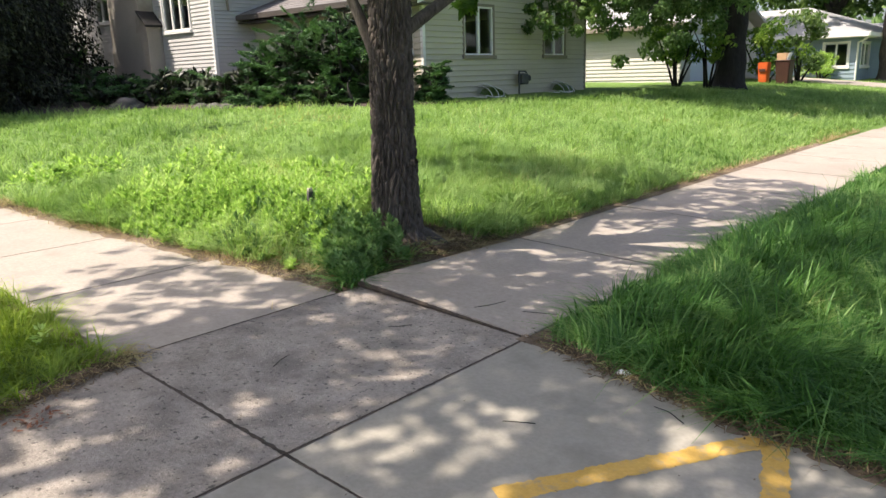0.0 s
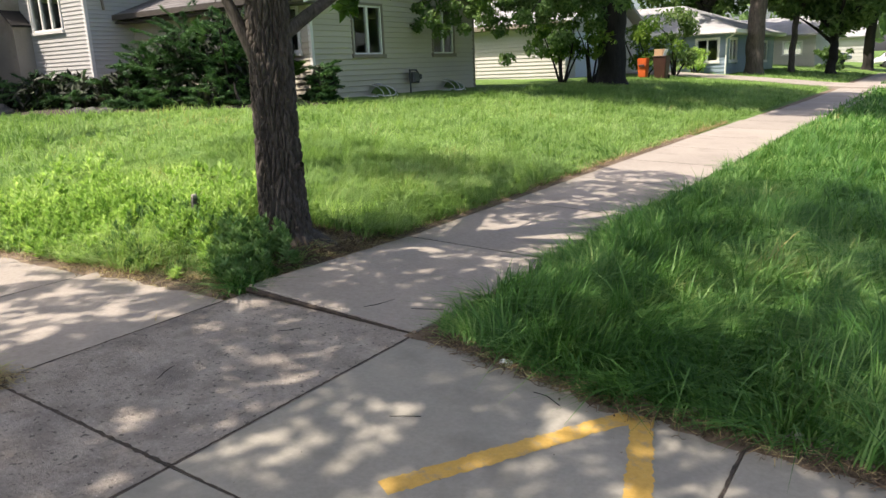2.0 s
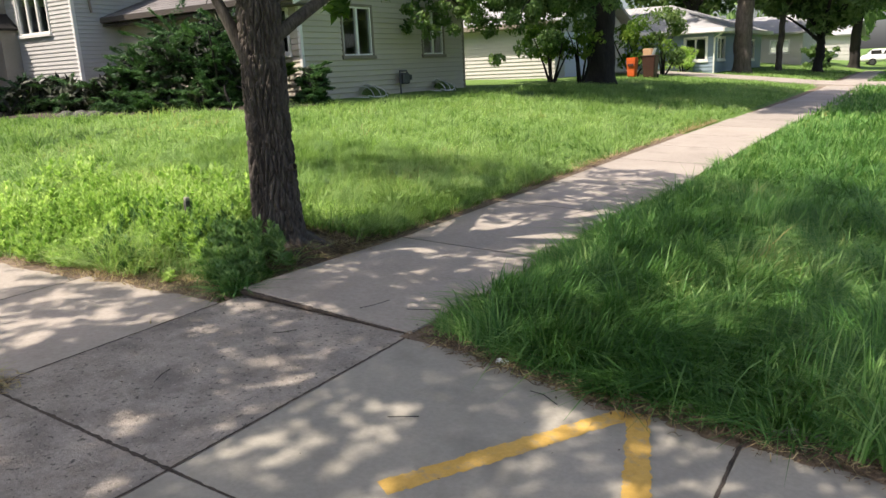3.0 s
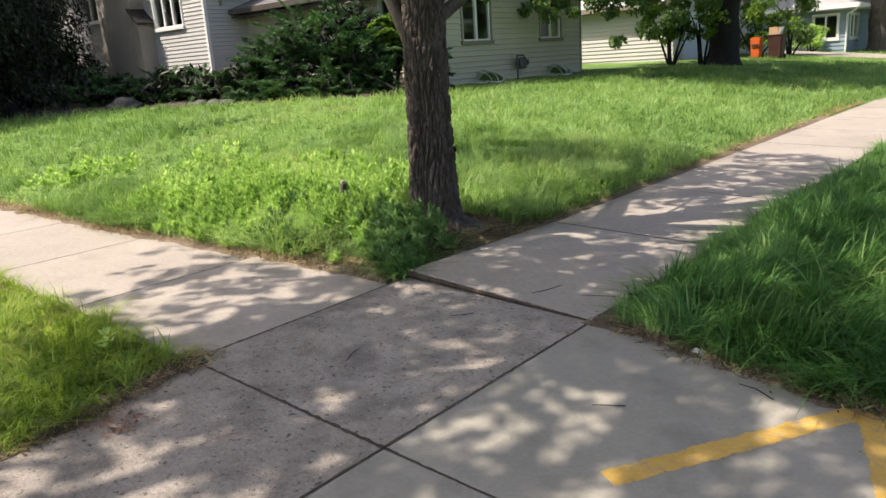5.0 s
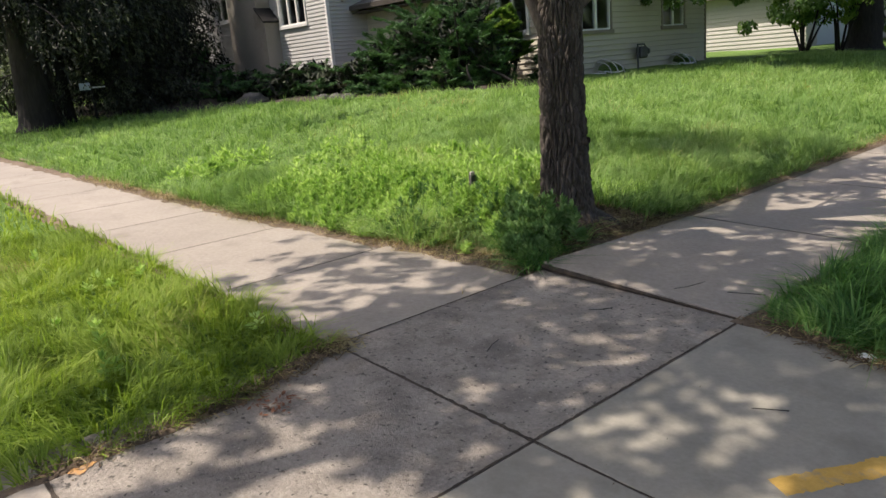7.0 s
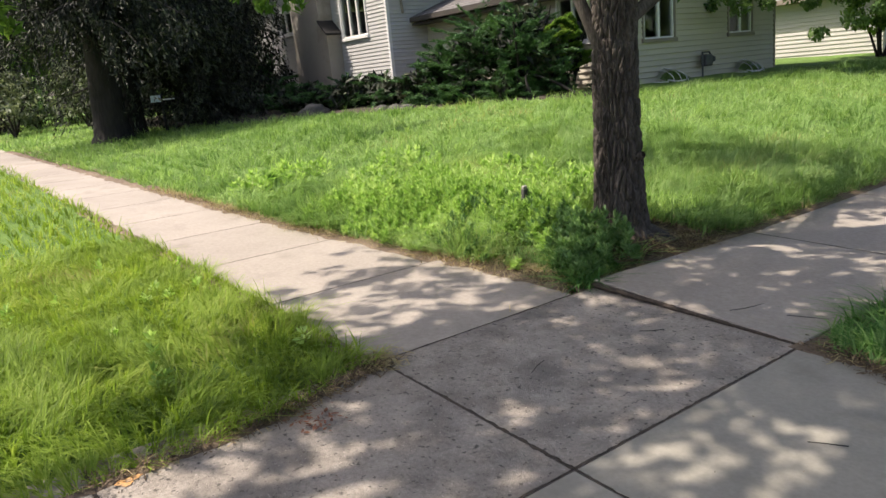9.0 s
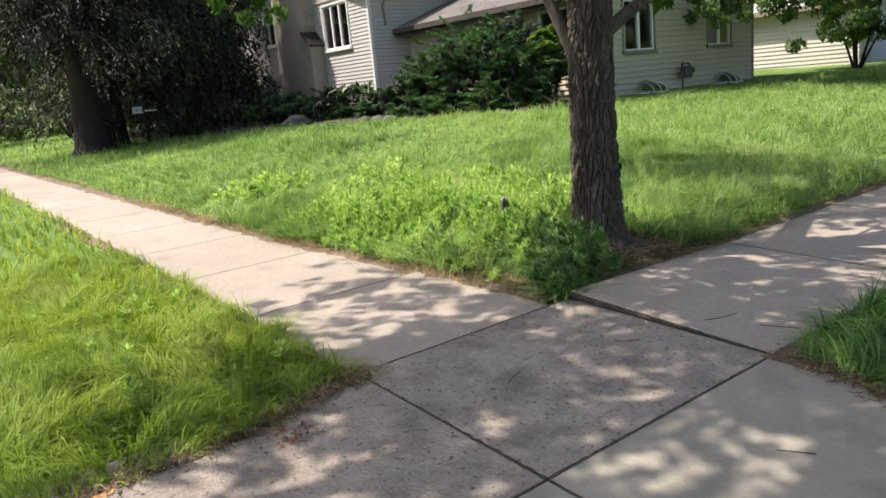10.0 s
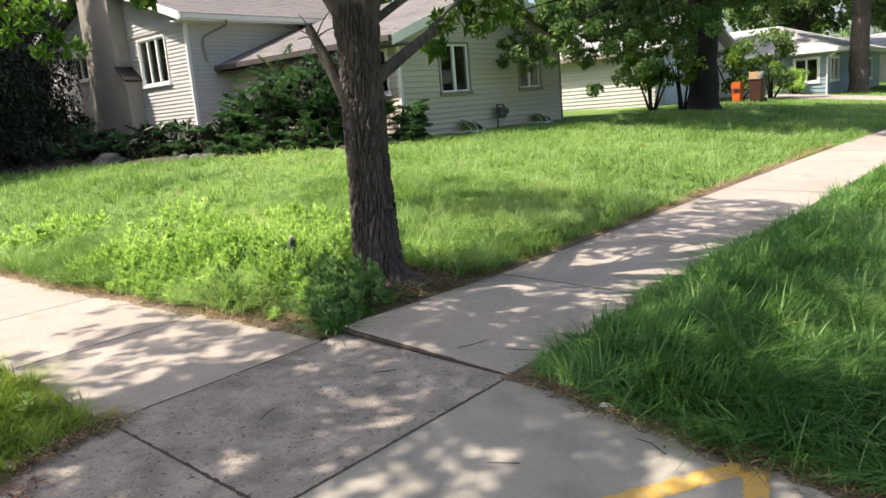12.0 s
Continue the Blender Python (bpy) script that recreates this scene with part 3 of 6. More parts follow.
# ---- trees ----
def limb(start, end, r0, r1, bend=0.15, n=9, segs=10, seed=0):
    a, b = Vector(start), Vector(end)
    off = Vector((noise.noise(Vector((seed, 1, 2))), noise.noise(Vector((seed, 5, 2))), noise.noise(Vector((seed, 9, 2))) + 0.4)) * (b - a).length * bend
    pts = [a.lerp(b, i / (n - 1)) + off * math.sin(math.pi * i / (n - 1)) for i in range(n)]
    return tube(pts, [r0 + (r1 - r0) * i / (n - 1) for i in range(n)], segs, 0.12, seed=seed), pts


def crown_points(rng, centres, radius, per, flat=0.75, hollow=0.35):
    """Leaves in clumps round the given centres."""
    out = []
    for c in centres:
        d = rng.normal(size=(per, 3))
        d /= np.linalg.norm(d, axis=1)[:, None]
        r = radius * rng.uniform(hollow, 1.0, per) ** 0.7 * rng.uniform(0.6, 1.15)
        out.append(np.array(c) + d * r[:, None] * np.array([1, 1, flat]))
    return np.concatenate(out)


def trunk_path(base, top, n, sway=0.05, seed=0.0):
    a, b = Vector(base), Vector(top)
    return [a.lerp(b, i / (n - 1)) + Vector((noise.noise(Vector((seed, i * 6 / n, 0))), noise.noise(Vector((seed, i * 6 / n, 7))), 0)) * sway for i in range(n)]


def flare(i, n, r, height, foot=1.0):
    z = height * i / (n - 1)
    return r * (1 - 0.18 * i / (n - 1)) + r * foot * math.exp(-z / 0.16)


tree = thing("tree", "street tree with a dark furrowed trunk at the lawn's corner", "tree", (TREE.x, TREE.y, TREE_Z))


def under(ob_parent, name, me, label=""):
    ob = part(name, me, None, ob_parent, label)
    ob.matrix_parent_inverse = Matrix.Translation(ob_parent.location).inverted()
    return ob


def plates(u, v, around, seed):
    """Distance from the furrows between upright plates of bark; u runs round the trunk and closes after `around` plates."""
    iu, iv = np.floor(u), np.floor(v)
    d1, d2 = np.full(u.shape, 9.0), np.full(u.shape, 9.0)
    for du in (-1, 0, 1):
        for dv in (-1, 0, 1):
            cu, cv = np.mod(iu + du, around), iv + dv
            a = np.sin(cu * 127.1 + cv * 311.7 + seed) * 43758.5453
            b = np.sin(cu * 269.5 + cv * 183.3 + seed) * 24634.6345
            d = np.hypot(iu + du + a - np.floor(a) - u, iv + dv + b - np.floor(b) - v)
            d2 = np.minimum(d2, np.maximum(d, d1))
            d1 = np.minimum(d1, d)
    return d2 - d1


def bark_trunk(base, top, r, height, rows, segs, wide_at_fork, seed):
    """A trunk with furrowed bark, buttressed at its foot and swelling below its fork."""
    f = np.linspace(0, 1, rows)[:, None]
    th = (np.arange(segs) * 2 * np.pi / segs)[None]
    z = f * height
    bow = 0.014 * np.sin(f * 5.0 + seed)
    cx, cy = base[0] + (top[0] - base[0]) * f + bow, base[1] + (top[1] - base[1]) * f - bow * 0.6
    swell = np.clip((f - 0.78) / 0.22, 0, 1) ** 2
    foot = np.exp(-z / 0.15) * (0.5 + 0.24 * np.cos(5 * th + 0.8) + 0.14 * np.cos(8 * th + 2.0)) + 0.1 * np.exp(-z / 0.5)
    big = r * (1 - 0.16 * f) * (1 + 0.03 * np.sin(2 * th + 3 * f + seed) + 0.02 * np.sin(5 * th - 7 * f)) + r * foot + r * wide_at_fork * swell
    warp = 0.22 * np.sin(z * 6 + 2.0 * np.sin(2 * th + 1)) + 0.08 * np.sin(z * 19 + 3 * th)
    u = np.broadcast_to(th * 32 / (2 * np.pi), (rows, segs)) + warp
    e1 = plates(u, np.broadcast_to(z / 0.21, (rows, segs)) + 0.3 * np.sin(3 * th), 32, seed)
    e2 = plates(u * 2 + 0.4, np.broadcast_to(z / 0.08, (rows, segs)), 64, seed + 3)
    ridge = np.clip(e1 / 0.45, 0, 1)
    rr = big + 0.042 * (ridge ** 0.7 - 1) + 0.014 * (np.clip(e2 / 0.4, 0, 1) - 1)
    verts = np.stack([cx + rr * np.cos(th), cy + rr * np.sin(th), base[2] + z + 0 * th], -1).reshape(-1, 3)
    idx = np.arange(rows * segs).reshape(rows, segs)
    a, b = idx[:-1], idx[1:]
    return verts, np.stack([a, np.roll(a, -1, 1), np.roll(b, -1, 1), b], -1).reshape(-1, 4)


TRUNK_TOP = (TREE.x + 0.01, TREE.y + 0.045, 2.55)
under(tree, "trunk", joined([bark_trunk((TREE.x, TREE.y, TREE_Z - 0.03), TRUNK_TOP, 0.211, 2.42, 300, 350, 0.16, 2.0)], M["bark"]))
top = Vector(TRUNK_TOP)
roots = []
for k, (a, far) in enumerate(((0.2, 0.42), (0.75, 0.5), (1.35, 0.42), (-0.5, 0.36), (2.4, 0.34), (3.6, 0.3), (-1.3, 0.34), (4.6, 0.3))):
    e = (TREE.x + far * math.cos(a), TREE.y + far * math.sin(a))
    roots.append(limb((TREE.x + 0.14 * math.cos(a), TREE.y + 0.14 * math.sin(a), TREE_Z + 0.13), (*e, ground_z(*e) + mound(*e) - 0.02), 0.075, 0.025, 0.06, 9, 12, k * 1.7)[0])
under(tree, "root", joined(roots, M["bark"]))
limbs, tips = [], []
for j, (end, r0) in enumerate((((-3.4, 0.9, 6.0), 0.13), ((-1.2, 5.0, 6.5), 0.14), ((0.6, 3.2, 5.6), 0.12), ((-4.6, 4.2, 6.2), 0.12), ((-2.0, 2.6, 8.0), 0.14))):
    tb, pts = limb(top - Vector((0, 0, 0.15)), end, r0, 0.03, 0.1, 10, 10, j * 3.1)
    limbs.append(tb)
    tips += pts[4:]
under(tree, "limb", joined(limbs, M["bark"]))
side_right, pts_r = limb((TREE.x + 0.1, TREE.y + 0.1, 1.95), (-1.7, 3.36, 2.34), 0.058, 0.042, 0.02, 8, 12, 4.0)
under(tree, "branch", joined([side_right], M["bark"]), "bare sawn side branch")
stub, pts_s = limb((TREE.x - 0.06, TREE.y - 0.03, 1.66), (-2.31, 2.47, 2.42), 0.06, 0.034, 0.07, 8, 12, 6.0)
twigs = [limb(pts_s[6], (pts_s[6].x + dx, pts_s[6].y + dy, pts_s[6].z + dz), 0.008, 0.003, 0.2, 5, 5, k)[0]
         for k, (dx, dy, dz) in enumerate(((-0.22, -0.12, 0.12), (-0.2, -0.02, 0.02), (0.12, 0.1, 0.22), (-0.05, -0.1, 0.2), (-0.15, 0.05, -0.1), (0.18, 0.12, 0.08)))]
under(tree, "branch", joined([stub] + twigs, M["bark"]), "broken dead side branch with thin twigs")
def clumps(count, at, r, z, rise):
    """Places for clumps of leaves, in a flat dome."""
    out = []
    for k in range(count):
        a, d = RNG.uniform(0, 2 * np.pi), r * math.sqrt(RNG.random())
        out.append((at[0] + d * math.cos(a), at[1] + d * math.sin(a), z + rise * RNG.random() * (1 - 0.6 * (d / r) ** 2)))
    return out


def sprays_of(spots, count, reach):
    """Breaks each clump of a crown into small sprays round it."""
    return [tuple(np.array(c) + RNG.normal(size=3) * reach * np.array([1, 1, 0.7])) for c in spots for _ in range(count)]


spots = clumps(58, (-1.2, 2.3), 3.0, 4.6, 3.0) + clumps(14, (-2.7, 0.1), 0.7, 4.8, 0.8) + clumps(34, (0.0, 3.7), 1.3, 5.0, 1.0) + clumps(16, (-1.3, 1.4), 0.8, 4.8, 0.8) + clumps(60, (0.9, 0.6), 2.1, 4.6, 1.6) + clumps(8, (-0.3, 0.2), 1.2, 4.7, 1.0) + clumps(34, (0.6, -1.2), 1.1, 4.9, 1.0) + clumps(20, (-2.7, 3.5), 1.3, 4.8, 1.5) + clumps(26, (-2.8, 5.0), 1.2, 4.8, 1.2) + clumps(32, (-5.3, 3.8), 0.9, 5.0, 0.8) + clumps(20, (-3.6, 0.5), 0.7, 4.4, 1.8)
crown = crown_points(RNG, sprays_of(spots + [tuple(t) for t in tips[::2]], 6, 0.3), 0.16, 15)
under(tree, "crown", leaf_mesh(RNG, crown, 0.1, M["tree_leaf"], None, 1.4, 1.0, 0.3))
under(tree, "knot", joined([limb((-1.95, 2.72, 0.85), (-1.79, 2.74, 0.9), 0.05, 0.028, 0.05, 5, 8, 3)[0]], M["bark"]))
# the tree of the side street, whose crown shades the crossing
tree_b = thing("tree", "boulevard tree whose leafy crown shades the pavement", "tree", (-3.6, -5.9, 0.1))
n = 40
path = trunk_path((-3.6, -5.9, 0.05), (-3.4, -5.5, 5.2), n, 0.05, 8.0)
under(tree_b, "trunk", joined([tube(path, [flare(i, n, 0.22, 5.2, 0.6) for i in range(n)], 28, 0.1, 0.015, 5.0)], M["bark"]))
limbs = []
for j, end in enumerate(((-4.4, -2.6, 6.9), (-1.4, -3.4, 7.1), (-2.6, -1.8, 6.8), (-2.8, -4.8, 7.9))):
    limbs.append(limb(path[-1], end, 0.12, 0.03, 0.1, 9, 9, 20 + j)[0])
under(tree_b, "limb", joined(limbs, M["bark"]))
spots = clumps(30, (-2.7, -4.3), 2.4, 6.1, 2.0) + clumps(54, (-4.3, -2.5), 1.7, 6.1, 1.4) + clumps(70, (-2.6, -2.2), 2.2, 6.2, 1.2) + clumps(20, (-3.2, -3.0), 0.6, 6.2, 0.8) + clumps(10, (-2.0, -1.4), 1.3, 6.2, 1.2) + clumps(17, (-1.9, -3.0), 1.0, 6.2, 1.0) + clumps(15, (-2.2, -1.9), 0.6, 6.2, 0.8)
under(tree_b, "crown", leaf_mesh(RNG, crown_points(RNG, sprays_of(spots, 5, 0.26), 0.15, 13), 0.115, M["tree_leaf"], None, 1.4, 1.0, 0.3))


def big_tree(base, r, height, crown_at, crown_r, clumps, per, leaf, label, dark=True, clump_r=0.9, trunk_h=5.0, forks=(), squash=0.7):
    ob = thing("tree", label, "tree", base)
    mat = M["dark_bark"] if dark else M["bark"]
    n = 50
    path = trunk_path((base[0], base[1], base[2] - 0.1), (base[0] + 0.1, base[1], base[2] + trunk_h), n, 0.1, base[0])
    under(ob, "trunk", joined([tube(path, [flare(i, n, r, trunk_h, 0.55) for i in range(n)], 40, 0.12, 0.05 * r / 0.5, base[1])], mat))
    limbs = []
    for j in range(6):
        a = j * 1.05 + base[0]
        limbs.append(limb(path[-2 - 4 * (j % 3)], (crown_at[0] + crown_r * 0.7 * math.cos(a), crown_at[1] + crown_r * 0.7 * math.sin(a), crown_at[2] + 0.5 * (j % 3)),
                          r * 0.5, r * 0.1, 0.1, 9, 10, j + base[0])[0])
    for j, (s, e, r0) in enumerate(forks):
        limbs.append(limb(s, e, r0, r0 * 0.3, 0.1, 9, 10, 30 + j)[0])
    under(ob, "limb", joined(limbs, mat))
    rng = np.random.default_rng(int(abs(base[0] * 10 + base[1] * 7)))
    spots = []
    while len(spots) < clumps:
        q = rng.uniform(-1, 1, 3)
        if np.dot(q, q) < 1 and np.dot(q, q) > 0.12:
            spots.append((crown_at[0] + q[0] * crown_r, crown_at[1] + q[1] * crown_r, crown_at[2] + q[2] * crown_r * squash))
    under(ob, "crown", leaf_mesh(rng, crown_points(rng, spots, clump_r, per), leaf, M["far_leaf"], None, 1.3, 1.0, 0.35))
    return ob


def g3(x, y, dz=0.0):
    return (x, y, ground_z(x, y) + dz)


big_tree(g3(-8.45, 27.0), 0.56, 14, (-7.4, 20.8, 9.6), 6.9, 170, 170, 0.32, "large maple with a thick trunk, coloured black for shade, on the shaded lawn", clump_r=1.1, squash=0.5)


# ---- houses ----
def siding(parent, axis, fixed, lo, hi, z0, z1, face, mat, openings=(), reveal=0.17, top=None):
    """A wall of lapped boards: axis is the way it runs, fixed the other coordinate, face +1 or -1 its outer side.
    openings: (lo, hi, bottom, top). top: height of the wall's head along it, for gables. The wall's core is one mesh; each board a piece."""
    core = bmesh.new()
    inner = fixed - face * 0.16

    def put(bm, a, b, za, zb, d0, d1):
        if axis == "y":
            box(bm, (min(d0, d1), a, za), (max(d0, d1), b, zb))
        else:
            box(bm, (a, min(d0, d1), za), (b, max(d0, d1), zb))

    cuts = sorted({lo, hi, *[v for o in openings for v in o[:2]]})
    for a, b in zip(cuts, cuts[1:]):
        mid = (a + b) / 2
        z = z0
        for o in sorted((o for o in openings if o[0] < mid < o[1]), key=lambda o: o[2]):
            put(core, a, b, z, o[2], fixed, inner)
            z = o[3]
        put(core, a, b, z, z1, fixed, inner)
    part("wall", core, mat, parent)
    lip = 0.038 if reveal > 0.13 else 0.024
    z, k = z0 - 0.02, 0
    head = z1 if top is None else max(top(lo), top(hi), top((lo + hi) / 2))
    while z < head - 0.02:
        zt = min(z + reveal, head)
        spans = [(lo, hi)]
        if top is not None and zt > z1:
            inside = [lo + (hi - lo) * i / 80 for i in range(81) if top(lo + (hi - lo) * i / 80) > zt - 0.03]
            spans = [(inside[0], inside[-1])] if len(inside) > 2 else []
        for o in openings:
            if o[2] < zt - 0.03 and o[3] > z + 0.03:
                spans = [q for s in spans for q in ((s[0], min(s[1], o[0])), (max(s[0], o[1]), s[1])) if q[1] - q[0] > 0.02]
        for a, b in spans:
            f = face
            prof = [(fixed + f * 0.002, zt), (fixed + f * 0.004, zt), (fixed + f * lip, z + 0.014), (fixed + f * (lip - 0.005), z), (fixed + f * 0.002, z)]
            if axis == "y":
                bm = prism(bmesh.new(), prof, "y", a, b)
            else:
                bm = prism(bmesh.new(), prof, "x", a, b)
            part("siding_board", bm, mat, parent)
        z = zt
        k += 1


def window(parent, axis, fixed, lo, hi, z0, z1, face, panes, frame_mat, casing=0.07, sash_mat=None):
    """A casement window in an opening: casing, sashes and panes."""
    win = part("window", bmesh.new(), frame_mat, parent)

    def put(name, a, b, za, zb, d0, d1, mat, bev=0.0):
        d0, d1 = fixed + face * d0, fixed + face * d1
        if axis == "y":
            bm = boxed((min(d0, d1), a, za), (max(d0, d1), b, zb), bev)
        else:
            bm = boxed((a, min(d0, d1), za), (b, max(d0, d1), zb), bev)
        return part(name, bm, mat, win)

    put("casing", lo - casing, lo, z0 - casing, z1 + casing, -0.05, 0.05, frame_mat, 0.006)
    put("casing", hi, hi + casing, z0 - casing, z1 + casing, -0.05, 0.05, frame_mat, 0.006)
    put("casing", lo, hi, z1, z1 + casing, -0.05, 0.05, frame_mat, 0.006)
    put("sill", lo - casing - 0.03, hi + casing + 0.03, z0 - casing - 0.03, z0, -0.05, 0.09, frame_mat, 0.008)
    w = (hi - lo) / panes
    sash_mat = sash_mat or frame_mat
    for i in range(panes):
        a, b = lo + i * w, lo + (i + 1) * w
        s = 0.045
        put("sash", a, a + s, z0, z1, -0.06, 0.02, sash_mat)
        put("sash", b - s, b, z0, z1, -0.06, 0.02, sash_mat)
        put("sash", a + s, b - s, z0, z0 + s, -0.06, 0.02, sash_mat)
        put("sash", a + s, b - s, z1 - s, z1, -0.06, 0.02, sash_mat)
        put("pane", a + s, b - s, z0 + s, z1 - s, -0.04, -0.034, M["glass"])
    return win


def roof_slope(parent, name, eave_a, eave_b, ridge_a, ridge_b, mat, thick=0.12, rows=18):
    """One slope of a roof, with its courses of shingles stepped one over another."""
    ea, eb, ra, rb = (Vector(v) for v in (eave_a, eave_b, ridge_a, ridge_b))
    nor = (eb - ea).cross(ra - ea).normalized()
    if nor.z < 0:
        nor = -nor
    bm = bmesh.new()
    low = [bm.verts.new(v) for v in (ea, eb, rb, ra)]
    hi = [bm.verts.new(v + nor * thick) for v in (ea, eb, rb, ra)]
    bm.faces.new(low), bm.faces.new(hi)
    for i in range(4):
        bm.faces.new((low[i], low[(i + 1) % 4], hi[(i + 1) % 4], hi[i]))
    bmesh.ops.recalc_face_normals(bm, faces=bm.faces)
    slope = part(name, bm, mat, parent)
    for k in range(rows):
        f0, f1 = k / rows, min(1.0, (k + 1.15) / rows)
        bm = bmesh.new()
        q = [bm.verts.new(v) for v in (ea.lerp(ra, f0) + nor * (thick + 0.016), eb.lerp(rb, f0) + nor * (thick + 0.016),
                                       eb.lerp(rb, f1) + nor * (thick + 0.008), ea.lerp(ra, f1) + nor * (thick + 0.008),
                                       ea.lerp(ra, f0) + nor * thick, eb.lerp(rb, f0) + nor * thick)]
        bm.faces.new(q[:4]), bm.faces.new((q[0], q[1], q[5], q[4]))
        bmesh.ops.recalc_face_normals(bm, faces=bm.faces)
        part("shingle_course", bm, mat, slope)
    return slope


def beam(parent, name, a, b, w, h, mat):
    """A board or gutter from a to b, w thick and h high, its top edge on the line."""
    a, b = Vector(a), Vector(b)
    d = (b - a).normalized()
    s = Vector((-d.y, d.x, 0)).normalized() * w / 2
    bm = bmesh.new()
    vs = [bm.verts.new(p + o + Vector((0, 0, dz))) for p in (a, b) for dz in (0, -h) for o in (s, -s)]
    for f in ((0, 1, 3, 2), (4, 6, 7, 5), (0, 4, 5, 1), (2, 3, 7, 6), (0, 2, 6, 4), (1, 5, 7, 3)):
        bm.faces.new([vs[i] for i in f])
    bmesh.ops.recalc_face_normals(bm, faces=bm.faces)
    return part(name, bm, mat, parent)


def pipe(parent, name, pts, r, mat):
    return part(name, joined([tube(pts, [r] * len(pts), 8)], mat), None, parent)


# the house on the corner
house = thing("house", "beige sided house with grey shingled roofs and a stucco chimney", "house")
FX, WY0, WY1, WX = -10.8, 12.5, 20.38, -18.1
PITCH, EAVE_Z = 0.355, 3.44
ridge_y = (WY0 + WY1) / 2
gable = lambda y: 3.6 + PITCH * (min(y - WY0, WY1 - y))
W1, W2 = (14.13, 15.38, 2.1, 3.4), (17.95, 19.1, 2.1, 3.45)
siding(house, "y", FX, WY0, WY1, 0.98, 3.62, 1, M["siding"], (W1, W2), 0.145, gable)
siding(house, "x", WY0, WX, FX, 0.98, 3.5, -1, M["siding"], ((-12.2, -11.2, 2.2, 3.3),), 0.145)
siding(house, "x", WY1, WX, FX, 0.98, 3.5, 1, M["siding"], (), 0.33)
for w in (W1, W2):
    window(house, "y", FX, *w, 1, 2, M["tan_trim"], sash_mat=M["white_trim"])
window(house, "x", WY0, -12.2, -11.2, 2.2, 3.3, -1, 2, M["white_trim"])
part("air_conditioner", boxed((-12.05, WY0 - 0.35, 2.3), (-11.4, WY0 - 0.02, 2.72), 0.02), M["metal"], house, "grey window air conditioner")
part("foundation", boxed((WX, WY0 + 0.05, 0.3), (FX - 0.05, WY1 - 0.05, 0.99)), M["stucco"], house)
part("corner_board", boxed((FX - 0.06, WY0 - 0.035, 0.97), (FX + 0.04, WY0 + 0.06, 3.62), 0.005), M["white_trim"], house)
part("corner_board", boxed((FX - 0.06, WY1 - 0.06, 0.97), (FX + 0.04, WY1 + 0.035, 3.62), 0.005), M["tan_trim"], house)
part("gable_wall", prism(bmesh.new(), [(WY0, 3.6), (WY1, 3.6), (ridge_y, gable(ridge_y))], "x", FX - 0.16, FX), M["siding"], house)
ov, rz = 0.62, EAVE_Z + PITCH * (ridge_y - WY0 + 0.62)
roof_slope(house, "roof", (FX + 0.45, WY0 - ov, EAVE_Z), (WX - 0.2, WY0 - ov, EAVE_Z), (FX + 0.45, ridge_y, rz), (WX - 0.2, ridge_y, rz), M["shingle"])
roof_slope(house, "roof", (WX - 0.2, WY1 + ov, EAVE_Z), (FX + 0.45, WY1 + ov, EAVE_Z), (WX - 0.2, ridge_y, rz), (FX + 0.45, ridge_y, rz), M["shingle"])
part("soffit", boxed((WX, WY0 - ov + 0.02, 3.32), (FX + 0.4, WY0, 3.36)), M["dark_trim"], house)
part("soffit", boxed((FX + 0.03, WY0 - ov, 3.36), (FX + 0.4, WY0 + 0.4, 3.4)), M["tan_trim"], house)
beam(house, "gutter", (FX + 0.45, WY0 - ov - 0.06, EAVE_Z + 0.1), (WX + 0.1, WY0 - ov - 0.06, EAVE_Z + 0.1), 0.12, 0.13, M["dark_trim"])
beam(house, "rake_board", (FX + 0.46, WY0 - ov, EAVE_Z + 0.13), (FX + 0.46, ridge_y, rz + 0.13), 0.04, 0.26, M["white_trim"])
beam(house, "rake_board", (FX + 0.46, WY1 + ov, EAVE_Z + 0.13), (FX + 0.46, ridge_y, rz + 0.13), 0.04, 0.26, M["white_trim"])
# the taller wing behind
LX0, LY0, LY1, LE = -28.6, 11.0, 22.0, 4.95
LR = (WX + LX0) / 2
lp = 0.34
gable_l = lambda x: LE - 0.1 + lp * (min(x - LX0, WX - x))
W3 = (-20.95, -19.35, 3.22, 4.62)
W4 = (-25.9, -24.8, 3.8, 4.6)
siding(house, "x", LY0, LX0, WX, 1.0, LE - 0.05, -1, M["pale_siding"], (W3, W4), 0.118, gable_l)
siding(house, "y", WX, LY0, LY1, 1.0, LE - 0.05, 1, M["pale_siding"], (), 0.118)
siding(house, "y", LX0, LY0, LY1, 1.0, LE - 0.05, -1, M["pale_siding"], (), 0.5)
siding(house, "x", LY1, LX0, WX, 1.0, LE - 0.05, 1, M["pale_siding"], (), 0.5)
window(house, "x", LY0, *W3, -1, 3, M["white_trim"])
window(house, "x", LY0, *W4, -1, 2, M["white_trim"])
part("gable_wall", prism(bmesh.new(), [(LX0, LE - 0.06), (WX, LE - 0.06), (LR, gable_l(LR))], "y", LY0, LY0 + 0.16), M["pale_siding"], house)
beam(house, "belt_board", (LR + 0.7, LY0 - 0.03, LE - 0.1), (WX, LY0 - 0.03, LE - 0.1), 0.05, 0.07, M["pale_siding"])
part("corner_board", boxed((WX - 0.07, LY0 - 0.04, 1.0), (WX + 0.04, LY0 + 0.07, LE - 0.05), 0.005), M["white_trim"], house)
